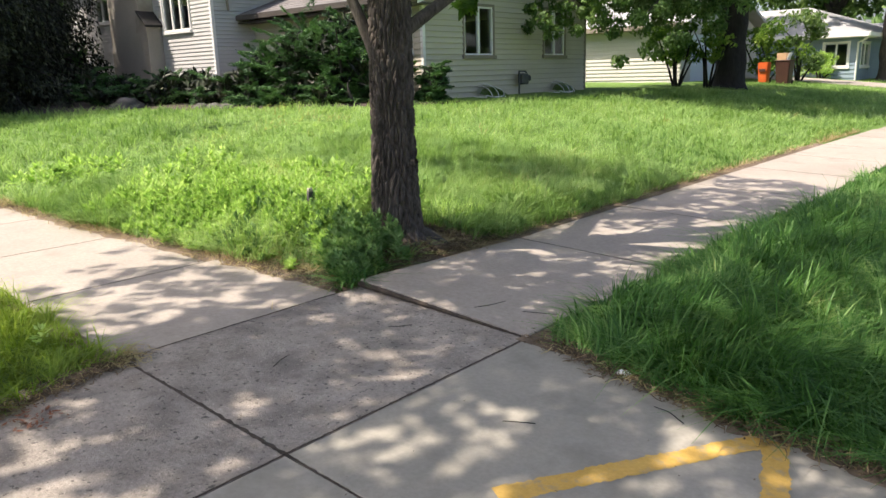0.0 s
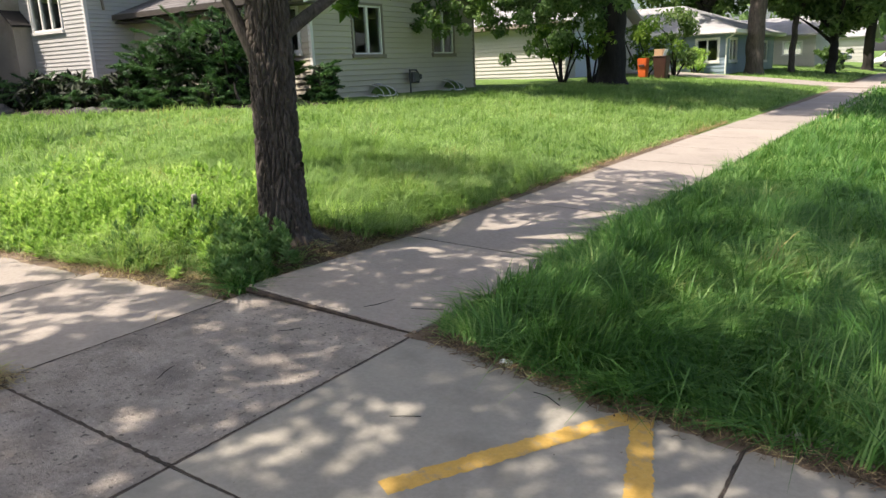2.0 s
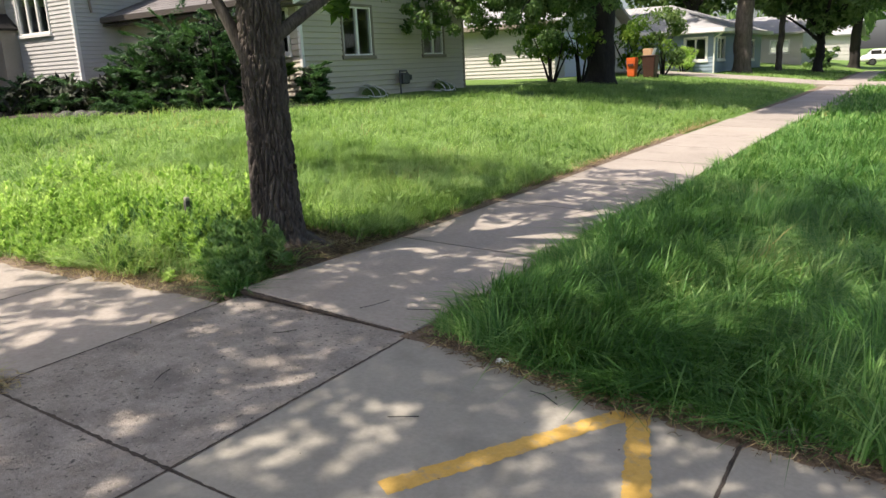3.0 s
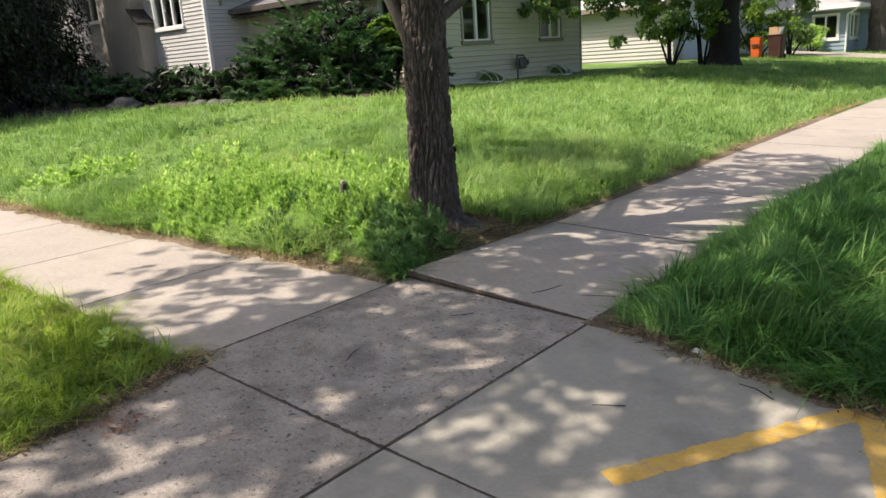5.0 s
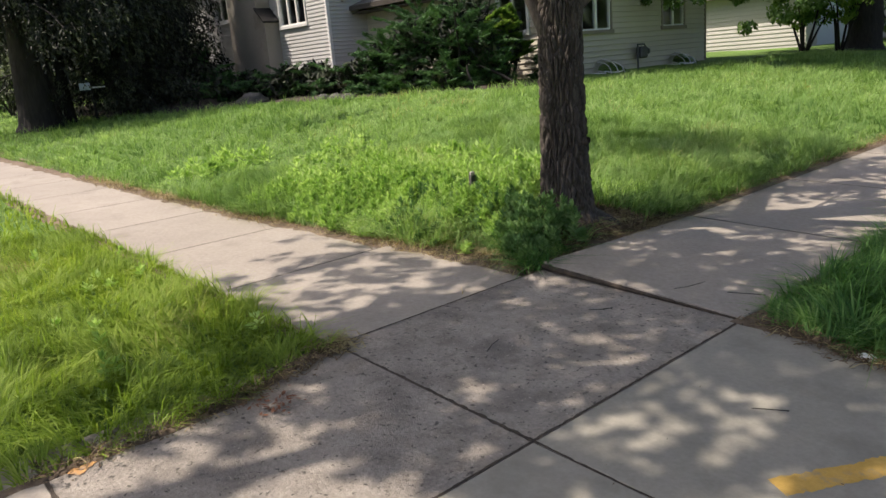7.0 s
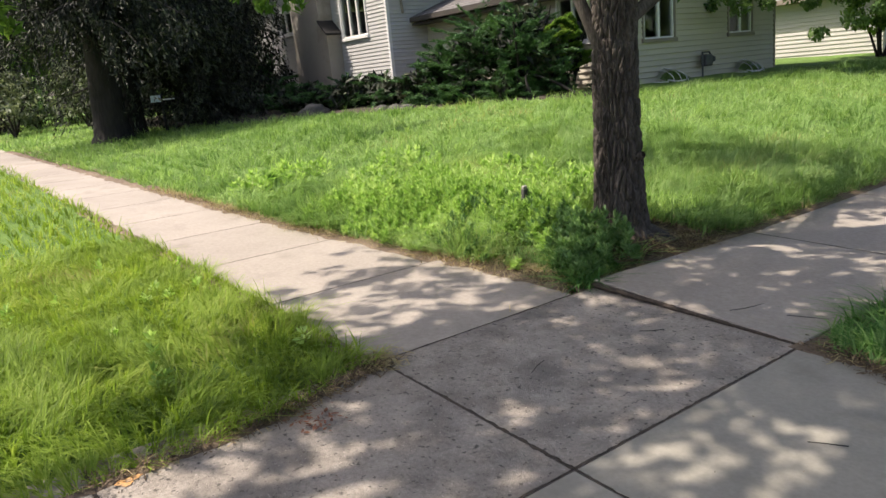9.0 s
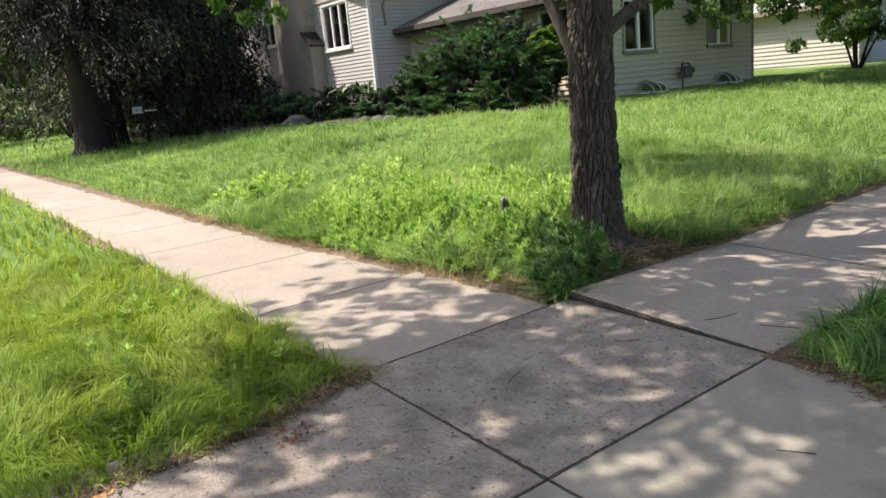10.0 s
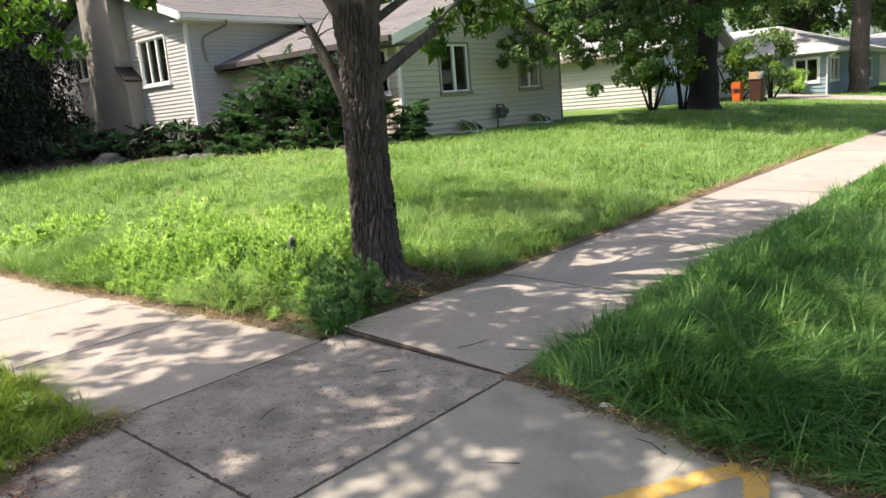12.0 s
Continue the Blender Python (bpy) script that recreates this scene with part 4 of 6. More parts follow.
part("foundation", boxed((LX0 + 0.05, LY0 + 0.05, 0.3), (WX - 0.05, LY1 - 0.05, 1.01)), M["stucco"], house)
lrz = LE + lp * (WX + 0.55 - LR)
roof_slope(house, "roof", (WX + 0.55, LY0 - 0.5, LE), (WX + 0.55, LY1, LE), (LR, LY0 - 0.5, lrz), (LR, LY1, lrz), M["shingle"])
roof_slope(house, "roof", (LX0 - 0.55, LY1, LE), (LX0 - 0.55, LY0 - 0.5, LE), (LR, LY1, lrz), (LR, LY0 - 0.5, lrz), M["shingle"])
part("soffit", boxed((WX, LY0 - 0.45, LE - 0.09), (WX + 0.55, LY1, LE - 0.05)), M["white_trim"], house)
beam(house, "gutter", (WX + 0.6, LY0 - 0.5, LE + 0.09), (WX + 0.6, LY1, LE + 0.09), 0.12, 0.14, M["white_trim"])
beam(house, "rake_board", (WX + 0.6, LY0 - 0.5, LE + 0.14), (LR, LY0 - 0.5, lrz + 0.14), 0.04, 0.24, M["white_trim"])
beam(house, "rake_board", (LX0 - 0.6, LY0 - 0.5, LE + 0.14), (LR, LY0 - 0.5, lrz + 0.14), 0.04, 0.24, M["white_trim"])
pipe(house, "downspout", [(WX + 0.6, LY0 + 1.1, LE - 0.02), (WX + 0.5, LY0 + 1.15, LE - 0.18), (WX + 0.1, LY0 + 0.55, LE - 0.5), (WX + 0.08, LY0 + 0.5, LE - 0.7), (WX + 0.08, LY0 + 0.55, 3.7)], 0.04, M["tan_trim"])
# stucco chimney with a shoulder
bm = bmesh.new()
prism(bm, [(-23.85, 0.6), (-21.15, 0.6), (-21.15, 3.45), (-21.6, 3.85), (-21.6, 7.8), (-23.7, 7.8), (-23.7, 3.6)], "y", LY0 - 0.55, LY0 - 0.01)
part("chimney", bm, M["stucco"], house, "tall stucco chimney with sloped shoulders")
beam(house, "chimney_shoulder", (-21.62, LY0 - 0.3, 3.93), (-21.05, LY0 - 0.3, 3.45), 0.66, 0.07, M["dark"])
# small fittings on the front wall
meter = thing("gas_meter", "grey gas meter with pipes against the beige wall", "meter", (FX + 0.25, 16.55, 0.95))
part("body", boxed((-0.12, -0.16, 0.3), (0.1, 0.16, 0.62), 0.04), M["metal"], meter)
part("pipe", joined([tube([(0.0, -0.22, -0.1), (0, -0.22, 0.2), (0, -0.22, 0.7)], [0.025] * 3, 8), tube([(0, -0.22, 0.68), (0, 0.1, 0.68), (0, 0.2, 0.55)], [0.025] * 3, 8)], M["metal"]), None, meter)
part("regulator", boxed((-0.08, 0.16, 0.4), (0.08, 0.3, 0.56), 0.03), M["metal"], meter)


def well_cover(y):
    ob = thing("window_well_cover", "clear plastic bubble cover over a basement window well", "well cover", (FX + 0.03, y, 0.94), group="window well covers")
    bm = bmesh.new()
    prev = None
    for i in range(9):
        a = math.pi * i / 8
        rowv = [bm.verts.new((0.55 * math.cos(b) * 1.0, -0.5 * math.cos(a) * (0.6 + 0.4 * math.cos(b)), 0.36 * math.sin(b) * (0.3 + 0.7 * math.sin(a)))) for b in [math.pi / 2 * j / 6 for j in range(7)]]
        if prev:
            for j in range(6):
                bm.faces.new((prev[j], rowv[j], rowv[j + 1], prev[j + 1]))
        prev = rowv
    part("bubble", mesh_of(bm, M["glass"], True), None, ob)
    part("rim", joined([tube([(0.55 * math.sin(math.pi * i / 12), -0.5 * math.cos(math.pi * i / 12), 0.02) for i in range(13)], [0.02] * 13, 6)], M["white_plastic"]), None, ob)

    # white arcs put in for the glints on the clear plastic
    for k in (0.3, 0.5, 0.7):
        a = math.pi * k
        pts = [(0.56 * math.cos(b), -0.51 * math.cos(a) * (0.6 + 0.4 * math.cos(b)), 0.37 * math.sin(b) * (0.3 + 0.7 * math.sin(a))) for b in [math.pi / 2 * j / 8 for j in range(9)]]
        part("rib", joined([tube(pts, [0.009] * 9, 6)], M["white_plastic"]), None, ob)


well_cover(14.9), well_cover(18.55)

# the second house
house_b = thing("house", "white sided house with a pale roof in full sun", "house")
BY = 29.0
siding(house_b, "x", BY, -24.0, -11.3, 0.8, 3.3, -1, M["white_siding"], (), 0.165)
siding(house_b, "y", -11.3, BY, 38.0, 0.8, 3.3, 1, M["white_siding"], ((30.0, 34.6, 0.85, 3.0),), 0.3)
siding(house_b, "x", 38.0, -24.0, -11.3, 0.8, 3.3, 1, M["white_siding"], (), 0.5)
part("garage_door", boxed((-11.42, 30.0, 0.8), (-11.36, 34.6, 3.0), 0.01), M["pale_blue"], house_b)
beam(house_b, "gutter", (-24.3, BY - 0.55, 3.42), (-10.8, BY - 0.55, 3.42), 0.1, 0.2, M["tan_trim"])
part("soffit", boxed((-24.3, BY - 0.5, 3.2), (-10.8, BY, 3.24)), M["tan_trim"], house_b)
roof_slope(house_b, "roof", (-24.3, BY - 0.5, 3.3), (-10.8, BY - 0.5, 3.3), (-24.3, 33.5, 5.2), (-10.8, 33.5, 5.2), M["pale_shingle"])
roof_slope(house_b, "roof", (-10.8, 38.5, 3.3), (-24.3, 38.5, 3.3), (-10.8, 33.5, 5.2), (-24.3, 33.5, 5.2), M["pale_shingle"])
part("gable_wall", prism(bmesh.new(), [(BY, 3.28), (38.0, 3.28), (33.5, 5.1)], "x", -11.46, -11.3), M["white_siding"], house_b)

# the blue house
house_c = thing("house", "blue sided house with a pale grey hipped roof", "house")
CY, CX, CZ = 42.0, -7.58, 0.62
siding(house_c, "x", CY, -20.0, CX, CZ, 2.95, -1, M["blue_siding"], ((-9.13, -7.98, 1.42, 2.6),), 0.22)
siding(house_c, "y", CX, CY, 56.0, CZ, 2.95, 1, M["blue_siding"], ((42.9, 44.6, 1.42, 2.6), (48.6, 49.6, CZ + 0.05, 2.6), (51.5, 53.4, 1.3, 2.5)), 0.3)
siding(house_c, "x", 56.0, -20.0, CX, CZ, 2.95, 1, M["blue_siding"], (), 0.6)
window(house_c, "x", CY, -9.13, -7.98, 1.42, 2.6, -1, 2, M["white_trim"], 0.1)
window(house_c, "y", CX, 42.9, 44.6, 1.42, 2.6, 1, 2, M["white_trim"], 0.1)
window(house_c, "y", CX, 51.5, 53.4, 1.3, 2.5, 1, 2, M["white_trim"], 0.1)
part("door", boxed((CX - 0.1, 48.6, CZ + 0.05), (CX - 0.05, 49.6, 2.6), 0.01), M["door_blue"], house_c)
rzc = 4.35
roof_slope(house_c, "roof", (-20.5, CY - 0.6, 2.95), (CX + 0.6, CY - 0.6, 2.95), (-16.0, 49.0, rzc + 0.5), (-12.0, 49.0, rzc + 0.5), M["pale_shingle"])
roof_slope(house_c, "roof", (CX + 0.6, CY - 0.6, 2.95), (CX + 0.6, 56.6, 2.95), (-12.0, 49.0, rzc + 0.5), (-12.0, 49.1, rzc + 0.5), M["pale_shingle"])
roof_slope(house_c, "roof", (CX + 0.6, 56.6, 2.95), (-20.5, 56.6, 2.95), (-12.0, 49.1, rzc + 0.5), (-16.0, 49.1, rzc + 0.5), M["pale_shingle"])
part("soffit", boxed((-20.4, CY - 0.55, 2.86), (CX + 0.55, 56.5, 2.9)), M["white_trim"], house_c)
beam(house_c, "gutter", (-20.5, CY - 0.65, 3.1), (CX + 0.65, CY - 0.65, 3.1), 0.1, 0.2, M["white_trim"])
beam(house_c, "gutter", (CX + 0.65, CY - 0.65, 3.1), (CX + 0.65, 56.6, 3.1), 0.1, 0.2, M["white_trim"])
pipe(house_c, "downspout", [(CX + 0.6, CY - 0.6, 2.95), (CX + 0.5, CY - 0.4, 2.8), (CX + 0.06, CY - 0.06, 2.6), (CX + 0.06, CY - 0.06, CZ)], 0.05, M["white_trim"])

# far houses
def far_house(x0, x1, y0, y1, z0, wall_h, mat, label, rise=1.6, holes=()):
    ob = thing("house", label, "house")
    siding(ob, "x", y0, x0, x1, z0, z0 + wall_h, -1, mat, holes, 0.4)
    siding(ob, "y", x1, y0, y1, z0, z0 + wall_h, 1, mat, (), 0.5)
    for h in holes:
        window(ob, "x", y0, *h, -1, 2, M["white_trim"])
    zt, ym = z0 + wall_h, (y0 + y1) / 2
    roof_slope(ob, "roof", (x0 - 0.5, y0 - 0.5, zt), (x1 + 0.5, y0 - 0.5, zt), (x0 - 0.5, ym, zt + rise), (x1 + 0.5, ym, zt + rise), M["pale_shingle"])
    roof_slope(ob, "roof", (x1 + 0.5, y1 + 0.5, zt), (x0 - 0.5, y1 + 0.5, zt), (x1 + 0.5, ym, zt + rise), (x0 - 0.5, ym, zt + rise), M["pale_shingle"])
    part("gable_wall", prism(bmesh.new(), [(y0, zt), (y1, zt), (ym, zt + rise)], "x", x1 - 0.15, x1), mat, ob)
    return ob


far_house(-20, -6.2, 66, 76, 0.45, 2.6, M["white_siding"], "white sided house far along the street", holes=((-8.6, -7.2, 1.6, 2.6),))
far_house(-16, -4.5, 92, 102, 0.3, 2.8, M["white_siding"], "pale house at the end of the street")

# ---- boughs of the second tree, hanging before the houses ----
maple = [o for o in bpy.data.objects if o.get("label", "").startswith("large maple")][0]
rng = np.random.default_rng(11)


def bough(owner, start, end, drop, clumps, per, leaf, mat, r0=0.09, spread=0.55, label="hanging leafy bough"):
    tb, pts = limb(start, end, r0, 0.012, 0.08, 12, 7, start[0] + end[1])
    spots = [tuple(pts[int(rng.integers(4, 12))] + Vector((rng.normal() * spread, rng.normal() * spread, -min(1.3, abs(rng.normal())) * drop))) for _ in range(clumps)]
    b = under(owner, "bough", joined([tb], M["dark_bark"]), label)
    lv = part("leaves", leaf_mesh(rng, crown_points(rng, spots, 0.34, per), leaf, mat, None, 1.35, 0.8, 0.5), None, b)
    return lv


bough(maple, (-8.5, 27, 5.6), (-9.9, 16.2, 4.1), 1.1, 30, 130, 0.125, M["far_leaf"])
bough(maple, (-8.4, 27, 5.4), (-9.3, 17.0, 3.5), 0.8, 26, 130, 0.125, M["far_leaf"])
bough(maple, (-8.5, 27, 5.4), (-8.2, 17.5, 3.9), 1.0, 36, 135, 0.125, M["far_leaf"])
bough(maple, (-8.5, 27, 5.2), (-7.5, 18.0, 3.0), 0.9, 34, 135, 0.125, M["far_leaf"])
bough(maple, (-8.4, 27, 5.5), (-6.2, 19.0, 3.9), 0.8, 28, 135, 0.125, M["far_leaf"])
bough(maple, (-8.4, 27, 5.5), (-5.0, 24.0, 4.9), 0.6, 24, 130, 0.13, M["far_leaf"])
bough(maple, (-8.4, 27, 5.5), (-4.2, 27.0, 4.9), 0.6, 24, 130, 0.13, M["far_leaf"])

# low sprays of the two nearest trees
under(tree, "leaves", leaf_mesh(RNG, crown_points(RNG, [(-2.2, 4.1, 2.5), (-2.05, 4.25, 2.62), (-1.95, 4.35, 2.45), (-1.85, 4.45, 2.7), (-2.3, 4.05, 2.25), (-1.75, 4.55, 2.55), (-2.1, 4.2, 2.85), (-1.6, 4.6, 2.8)], 0.2, 55), 0.1,
                                M["tree_leaf"], None, 1.5, 1.0, 0.5), "low hanging spray of light green leaves")
under(tree, "branch", joined([limb((-1.72, 3.35, 2.36), (-1.95, 4.3, 2.75), 0.02, 0.006, 0.1, 7, 6, 41)[0], limb((-1.9, 4.1, 2.8), (-2.3, 4.05, 2.2), 0.008, 0.003, 0.1, 6, 5, 42)[0],
                              limb((TREE.x + 0.1, TREE.y + 0.1, 2.4), (-1.6, 4.6, 3.2), 0.04, 0.01, 0.1, 8, 6, 43)[0]], M["bark"]), "thin leafy side branch")
sprays = [(-2.95, -1.35, 2.3), (-2.97, -1.35, 2.15), (-2.9, -1.2, 2.45), (-1.78, 0.76, 2.46)]
under(tree_b, "leaves", leaf_mesh(RNG, crown_points(RNG, sprays, 0.14, 34), 0.065, M["tree_leaf"], None, 1.5, 1.0, 0.5), "low hanging spray of light green leaves")
under(tree_b, "branch", joined([limb((-3.1, -2.6, 6.2), (-2.96, -1.35, 2.2), 0.012, 0.003, 0.1, 8, 6, 52)[0],
                                limb((-2.2, -1.0, 3.6), (-1.78, 0.76, 2.5), 0.01, 0.003, 0.1, 8, 6, 53)[0]], M["bark"]), "thin hanging twig")

far_spray = [(-11.97, 4.89, 3.33), (-12.05, 4.6, 3.6), (-12.16, 4.28, 3.81), (-12.24, 4.0, 4.02), (-12.2, 4.36, 3.35), (-11.94, 4.74, 4.04), (-12.1, 4.32, 4.25), (-12.2, 3.8, 3.6), (-12.25, 3.7, 4.2), (-12.0, 5.1, 4.5), (-12.1, 4.7, 4.6)]
hanging = under(tree, "branch", joined([limb((-4.2, 4.0, 5.9), (-12.05, 4.4, 4.5), 0.05, 0.012, 0.12, 12, 7, 61)[0], limb((-11.6, 4.4, 4.6), (-11.97, 4.89, 3.4), 0.012, 0.004, 0.1, 7, 5, 62)[0]], M["bark"]), "long hanging branch")
part("leaves", leaf_mesh(rng, crown_points(rng, far_spray, 0.24, 36), 0.17, M["tree_leaf"], None, 1.4, 0.9, 0.5), None, hanging, "bright light green leaves")

# ---- junipers before the house ----
def juniper(lobes, label, per, size=0.2, mat=None, group="junipers"):
    """A spreading juniper: lobes (x, y, z, radius, height), each set with sprays that reach out and up."""
    x, y = lobes[0][0], lobes[0][1]
    ob = thing("juniper", label, "shrub", g3(x, y), group=group)
    cs, ds = [], []
    for x, y, z, r, h in lobes:
        for k in range(max(10, per // 150)):
            d = rng.normal(size=3)
            d[2] = abs(d[2]) * 0.9 - 0.3
            d /= np.linalg.norm(d)
            reach = (0.8 + 0.4 * noise.noise(Vector(d) * 2.4 + Vector((x, y, z)))) * rng.uniform(0.55, 1.2)
            tip = np.array([x, y, z]) + d * reach * np.array([r, r, h]) * 1.15
            way = d * np.array([1, 1, 0.3]) + np.array([0, 0, 0.22]) + rng.normal(size=3) * np.array([0.25, 0.25, 0.12])
            way /= np.linalg.norm(way)
            flat = np.cross(way, (0, 0, 1.0))
            flat /= np.linalg.norm(flat)
            m = 165
            t = rng.uniform(0, 1, m) ** 0.8
            u = rng.normal(size=m) * (0.085 * (1.05 - t) + 0.015)
            c = tip - way * (0.35 + 0.4 * r) * (1 - t)[:, None] + flat * u[:, None] + rng.normal(size=(m, 3)) * 0.02
            c[:, 2] -= 1.2 * u ** 2 + 0.1 * t ** 2
            cs.append(c)
            ds.append(way + flat * (0.7 * np.sign(u))[:, None] - np.array([0, 0, 0.1]))
    under(ob, "foliage", leaf_mesh(rng, np.concatenate(cs), size * 0.78, mat or M["juniper"], np.concatenate(ds), 2.8, 0.25))
    # near-black leaves fill each lobe in place of the shade inside it
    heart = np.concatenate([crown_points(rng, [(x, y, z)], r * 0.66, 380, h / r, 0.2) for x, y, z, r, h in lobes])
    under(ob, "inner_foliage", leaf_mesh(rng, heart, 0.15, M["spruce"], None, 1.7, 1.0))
    stems = [limb(g3(x + 0.1 * i, y, -0.05), (x + rng.normal() * 0.5 * r, y + rng.normal() * 0.5 * r, z + 0.5 * h), 0.05, 0.015, 0.2, 6, 6, i + x)[0] for i, (x, y, z, r, h) in enumerate(lobes)]
    for st in stems:
        under(ob, "stem", joined([st], M["dark_bark"]))
    return ob


juniper([(-13.8, 9.8, 1.9, 1.0, 1.15), (-12.6, 9.9, 1.9, 1.25, 1.4), (-11.7, 10.4, 2.0, 1.2, 1.4), (-13.0, 10.6, 2.4, 1.2, 1.1), (-12.0, 11.0, 2.6, 1.1, 1.0), (-11.1, 10.6, 1.7, 0.9, 1.0), (-13.4, 9.3, 1.15, 0.9, 0.6), (-12.4, 9.4, 1.2, 0.9, 0.6), (-11.4, 9.9, 1.2, 0.9, 0.6), (-10.8, 10.8, 1.2, 0.7, 0.6)],
        "large spreading dark green juniper before the beige house", 9000, 0.048)
juniper([(-11.0, 11.6, 1.9, 0.55, 0.9), (-11.2, 11.2, 2.2, 0.5, 0.8)], "leafy yellow-green shrub beside the juniper", 2500, 0.1, M["tree_leaf"], "")
juniper([(-10.15, 12.15, 1.4, 0.5, 0.75), (-10.2, 12.1, 1.1, 0.5, 0.4), (-10.3, 12.3, 1.5, 0.45, 0.6)], "small dark juniper at the house corner", 4500, 0.055)
for k in range(5):
    x, y = -19.3 + 1.25 * k, 7.9 + 0.35 * k + 0.2 * (k % 2)
    juniper([(x, y, 1.35, 0.95, 0.75), (x + 0.5, y + 0.6, 1.5, 0.9, 0.8)], "low dark juniper in the row beside the house", 3300, 0.052)

# ---- spruces ----
def spruce(base, r, height, skirt, spread, count, label, lean=0.0, dense=1.15):
    ob = thing("spruce", label, "tree", base, group="spruces")
    n = 40
    path = trunk_path((base[0], base[1], base[2] - 0.1), (base[0] + lean, base[1], base[2] + height), n, 0.05, base[1])
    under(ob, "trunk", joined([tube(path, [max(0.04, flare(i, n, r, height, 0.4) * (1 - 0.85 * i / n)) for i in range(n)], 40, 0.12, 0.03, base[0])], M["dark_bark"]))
    arms, cs, ds = [], [], []
    for j in range(count):
        f = j / count
        z = base[2] + skirt + (height - skirt) * f
        a = j * 2.399
        reach = spread * (1 - f) ** 0.8 * rng.uniform(0.75, 1.1)
        pts = [Vector((base[0] + lean * z / height + math.cos(a) * reach * t, base[1] + math.sin(a) * reach * t, z - 0.9 * t * t * (0.5 + reach / 4) + 0.5 * t)) for t in (0, 0.25, 0.5, 0.75, 1.0)]
        arms.append(tube(pts, [0.06, 0.045, 0.03, 0.02, 0.008], 5))
        strands, each = int((16 + 13 * reach) * dense), 12
        t = rng.uniform(0.12, 1.0, strands)
        k = np.minimum((t * 4).astype(int), 3)
        w = t * 4 - k
        pa = np.array([tuple(v) for v in pts])
        c = pa[k] * (1 - w)[:, None] + pa[k + 1] * w[:, None]
        side = rng.normal(size=strands) * 0.24 * (0.4 + t)
        c = c + np.stack([-math.sin(a) * side, math.cos(a) * side, 0 * t], -1)
        long = rng.uniform(0.25, 1.0, strands) * (0.75 + 0.2 * reach)
        swing = rng.normal(size=(strands, 2)) * 0.12
        q = np.repeat(np.linspace(0, 1, each)[None], strands, 0)
        c = c[:, None, :] + np.stack([swing[:, :1] * q, swing[:, 1:] * q, -long[:, None] * q], -1) + rng.normal(size=(strands, each, 3)) * 0.035
        cs.append(c.reshape(-1, 3))
        m = strands * each
        ds.append(np.stack([np.full(m, math.cos(a) * 0.4), np.full(m, math.sin(a) * 0.4), np.full(m, -0.7)], -1) + rng.normal(size=(m, 3)) * 0.3)
    under(ob, "branch", joined(arms, M["dark_bark"]))
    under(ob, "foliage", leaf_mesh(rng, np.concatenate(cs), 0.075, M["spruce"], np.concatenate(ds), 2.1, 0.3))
    return ob


spruce(g3(-21.6, 3.2), 0.52, 12, 3.3, 4.7, 105, "tall dark spruce with drooping boughs beside the pavement")
spruce(g3(-22.3, 4.0), 0.34, 11, 3.6, 3.0, 46, "second dark spruce stem close beside the first")
spruce(g3(-24.0, 8.1), 0.3, 10, 0.6, 2.6, 100, "dense dark spruce close to the house gable")
spruce(g3(-22.4, 6.0), 0.3, 10, 0.6, 3.0, 105, "dense dark spruce whose boughs reach the ground")
juniper([(-22.6, 8.9, 1.7, 1.0, 1.2), (-23.6, 9.0, 2.0, 0.9, 1.3), (-21.6, 8.7, 1.5, 0.8, 0.9)], "dark evergreen shrub close to the chimney", 3600, 0.07)
spruce(g3(-26.5, 5.0), 0.35, 11, 1.2, 3.0, 60, "dark spruce behind the others", dense=0.8)
spruce(g3(-27.4, 8.2), 0.35, 13, 0.6, 3.0, 75, "tall dark spruce that shades the gable", dense=0.8)

spruce(g3(-39.0, 2.4), 0.35, 11, 0.3, 3.2, 60, "dark spruce behind the grey-green bushes", dense=0.7)
spruce(g3(-37.0, 7.0), 0.35, 12, 0.3, 3.4, 60, "dark spruce far along the side street", dense=0.7)

# ---- shrubs and trees at a distance ----
def shrub(x, y, r, h, z0, count, leaf, mat, label, stems=5, cat="shrub"):
    ob = thing("shrub", label, cat, g3(x, y))
    zb = ground_z(x, y)
    ends = [(x + r * 0.8 * math.cos(2.4 * i), y + r * 0.8 * math.sin(2.4 * i), zb + z0 + h * (0.3 + 0.12 * i)) for i in range(stems)]
    under(ob, "stem", joined([limb((x + 0.1 * math.cos(2.4 * i), y, zb - 0.05), e, 0.05, 0.015, 0.25, 8, 7, i + x)[0] for i, e in enumerate(ends)], M["dark_bark"]))
    spots = [(x + rng.normal() * r * 0.5, y + rng.normal() * r * 0.5, zb + z0 + h * rng.uniform(0.1, 1.0)) for _ in range(18)]
    under(ob, "foliage", leaf_mesh(rng, crown_points(rng, spots, r * 0.42, count // 18), leaf, mat, None, 1.4, 1.0, 0.2))
    return ob


shrub(-9.9, 25.6, 1.0, 1.3, 0.9, 1500, 0.15, M["tree_leaf"], "small multi-stemmed shrub with bare lower stems", 7)
shrub(-8.9, 26.1, 0.7, 1.4, 1.0, 700, 0.15, M["tree_leaf"], "small shrub stems beside the maple", 5)
shrub(-9.6, 34.5, 1.3, 2.4, 0.3, 1600, 0.17, M["tree_leaf"], "bright green shrub behind the bins")
shrub(-8.6, 36.0, 1.2, 3.0, 0.2, 1500, 0.18, M["far_leaf"], "tall dark shrub at the blue house")
shrub(-8.9, 40.8, 0.8, 1.3, 0.0, 900, 0.15, M["weed"], "light green bush before the blue house")
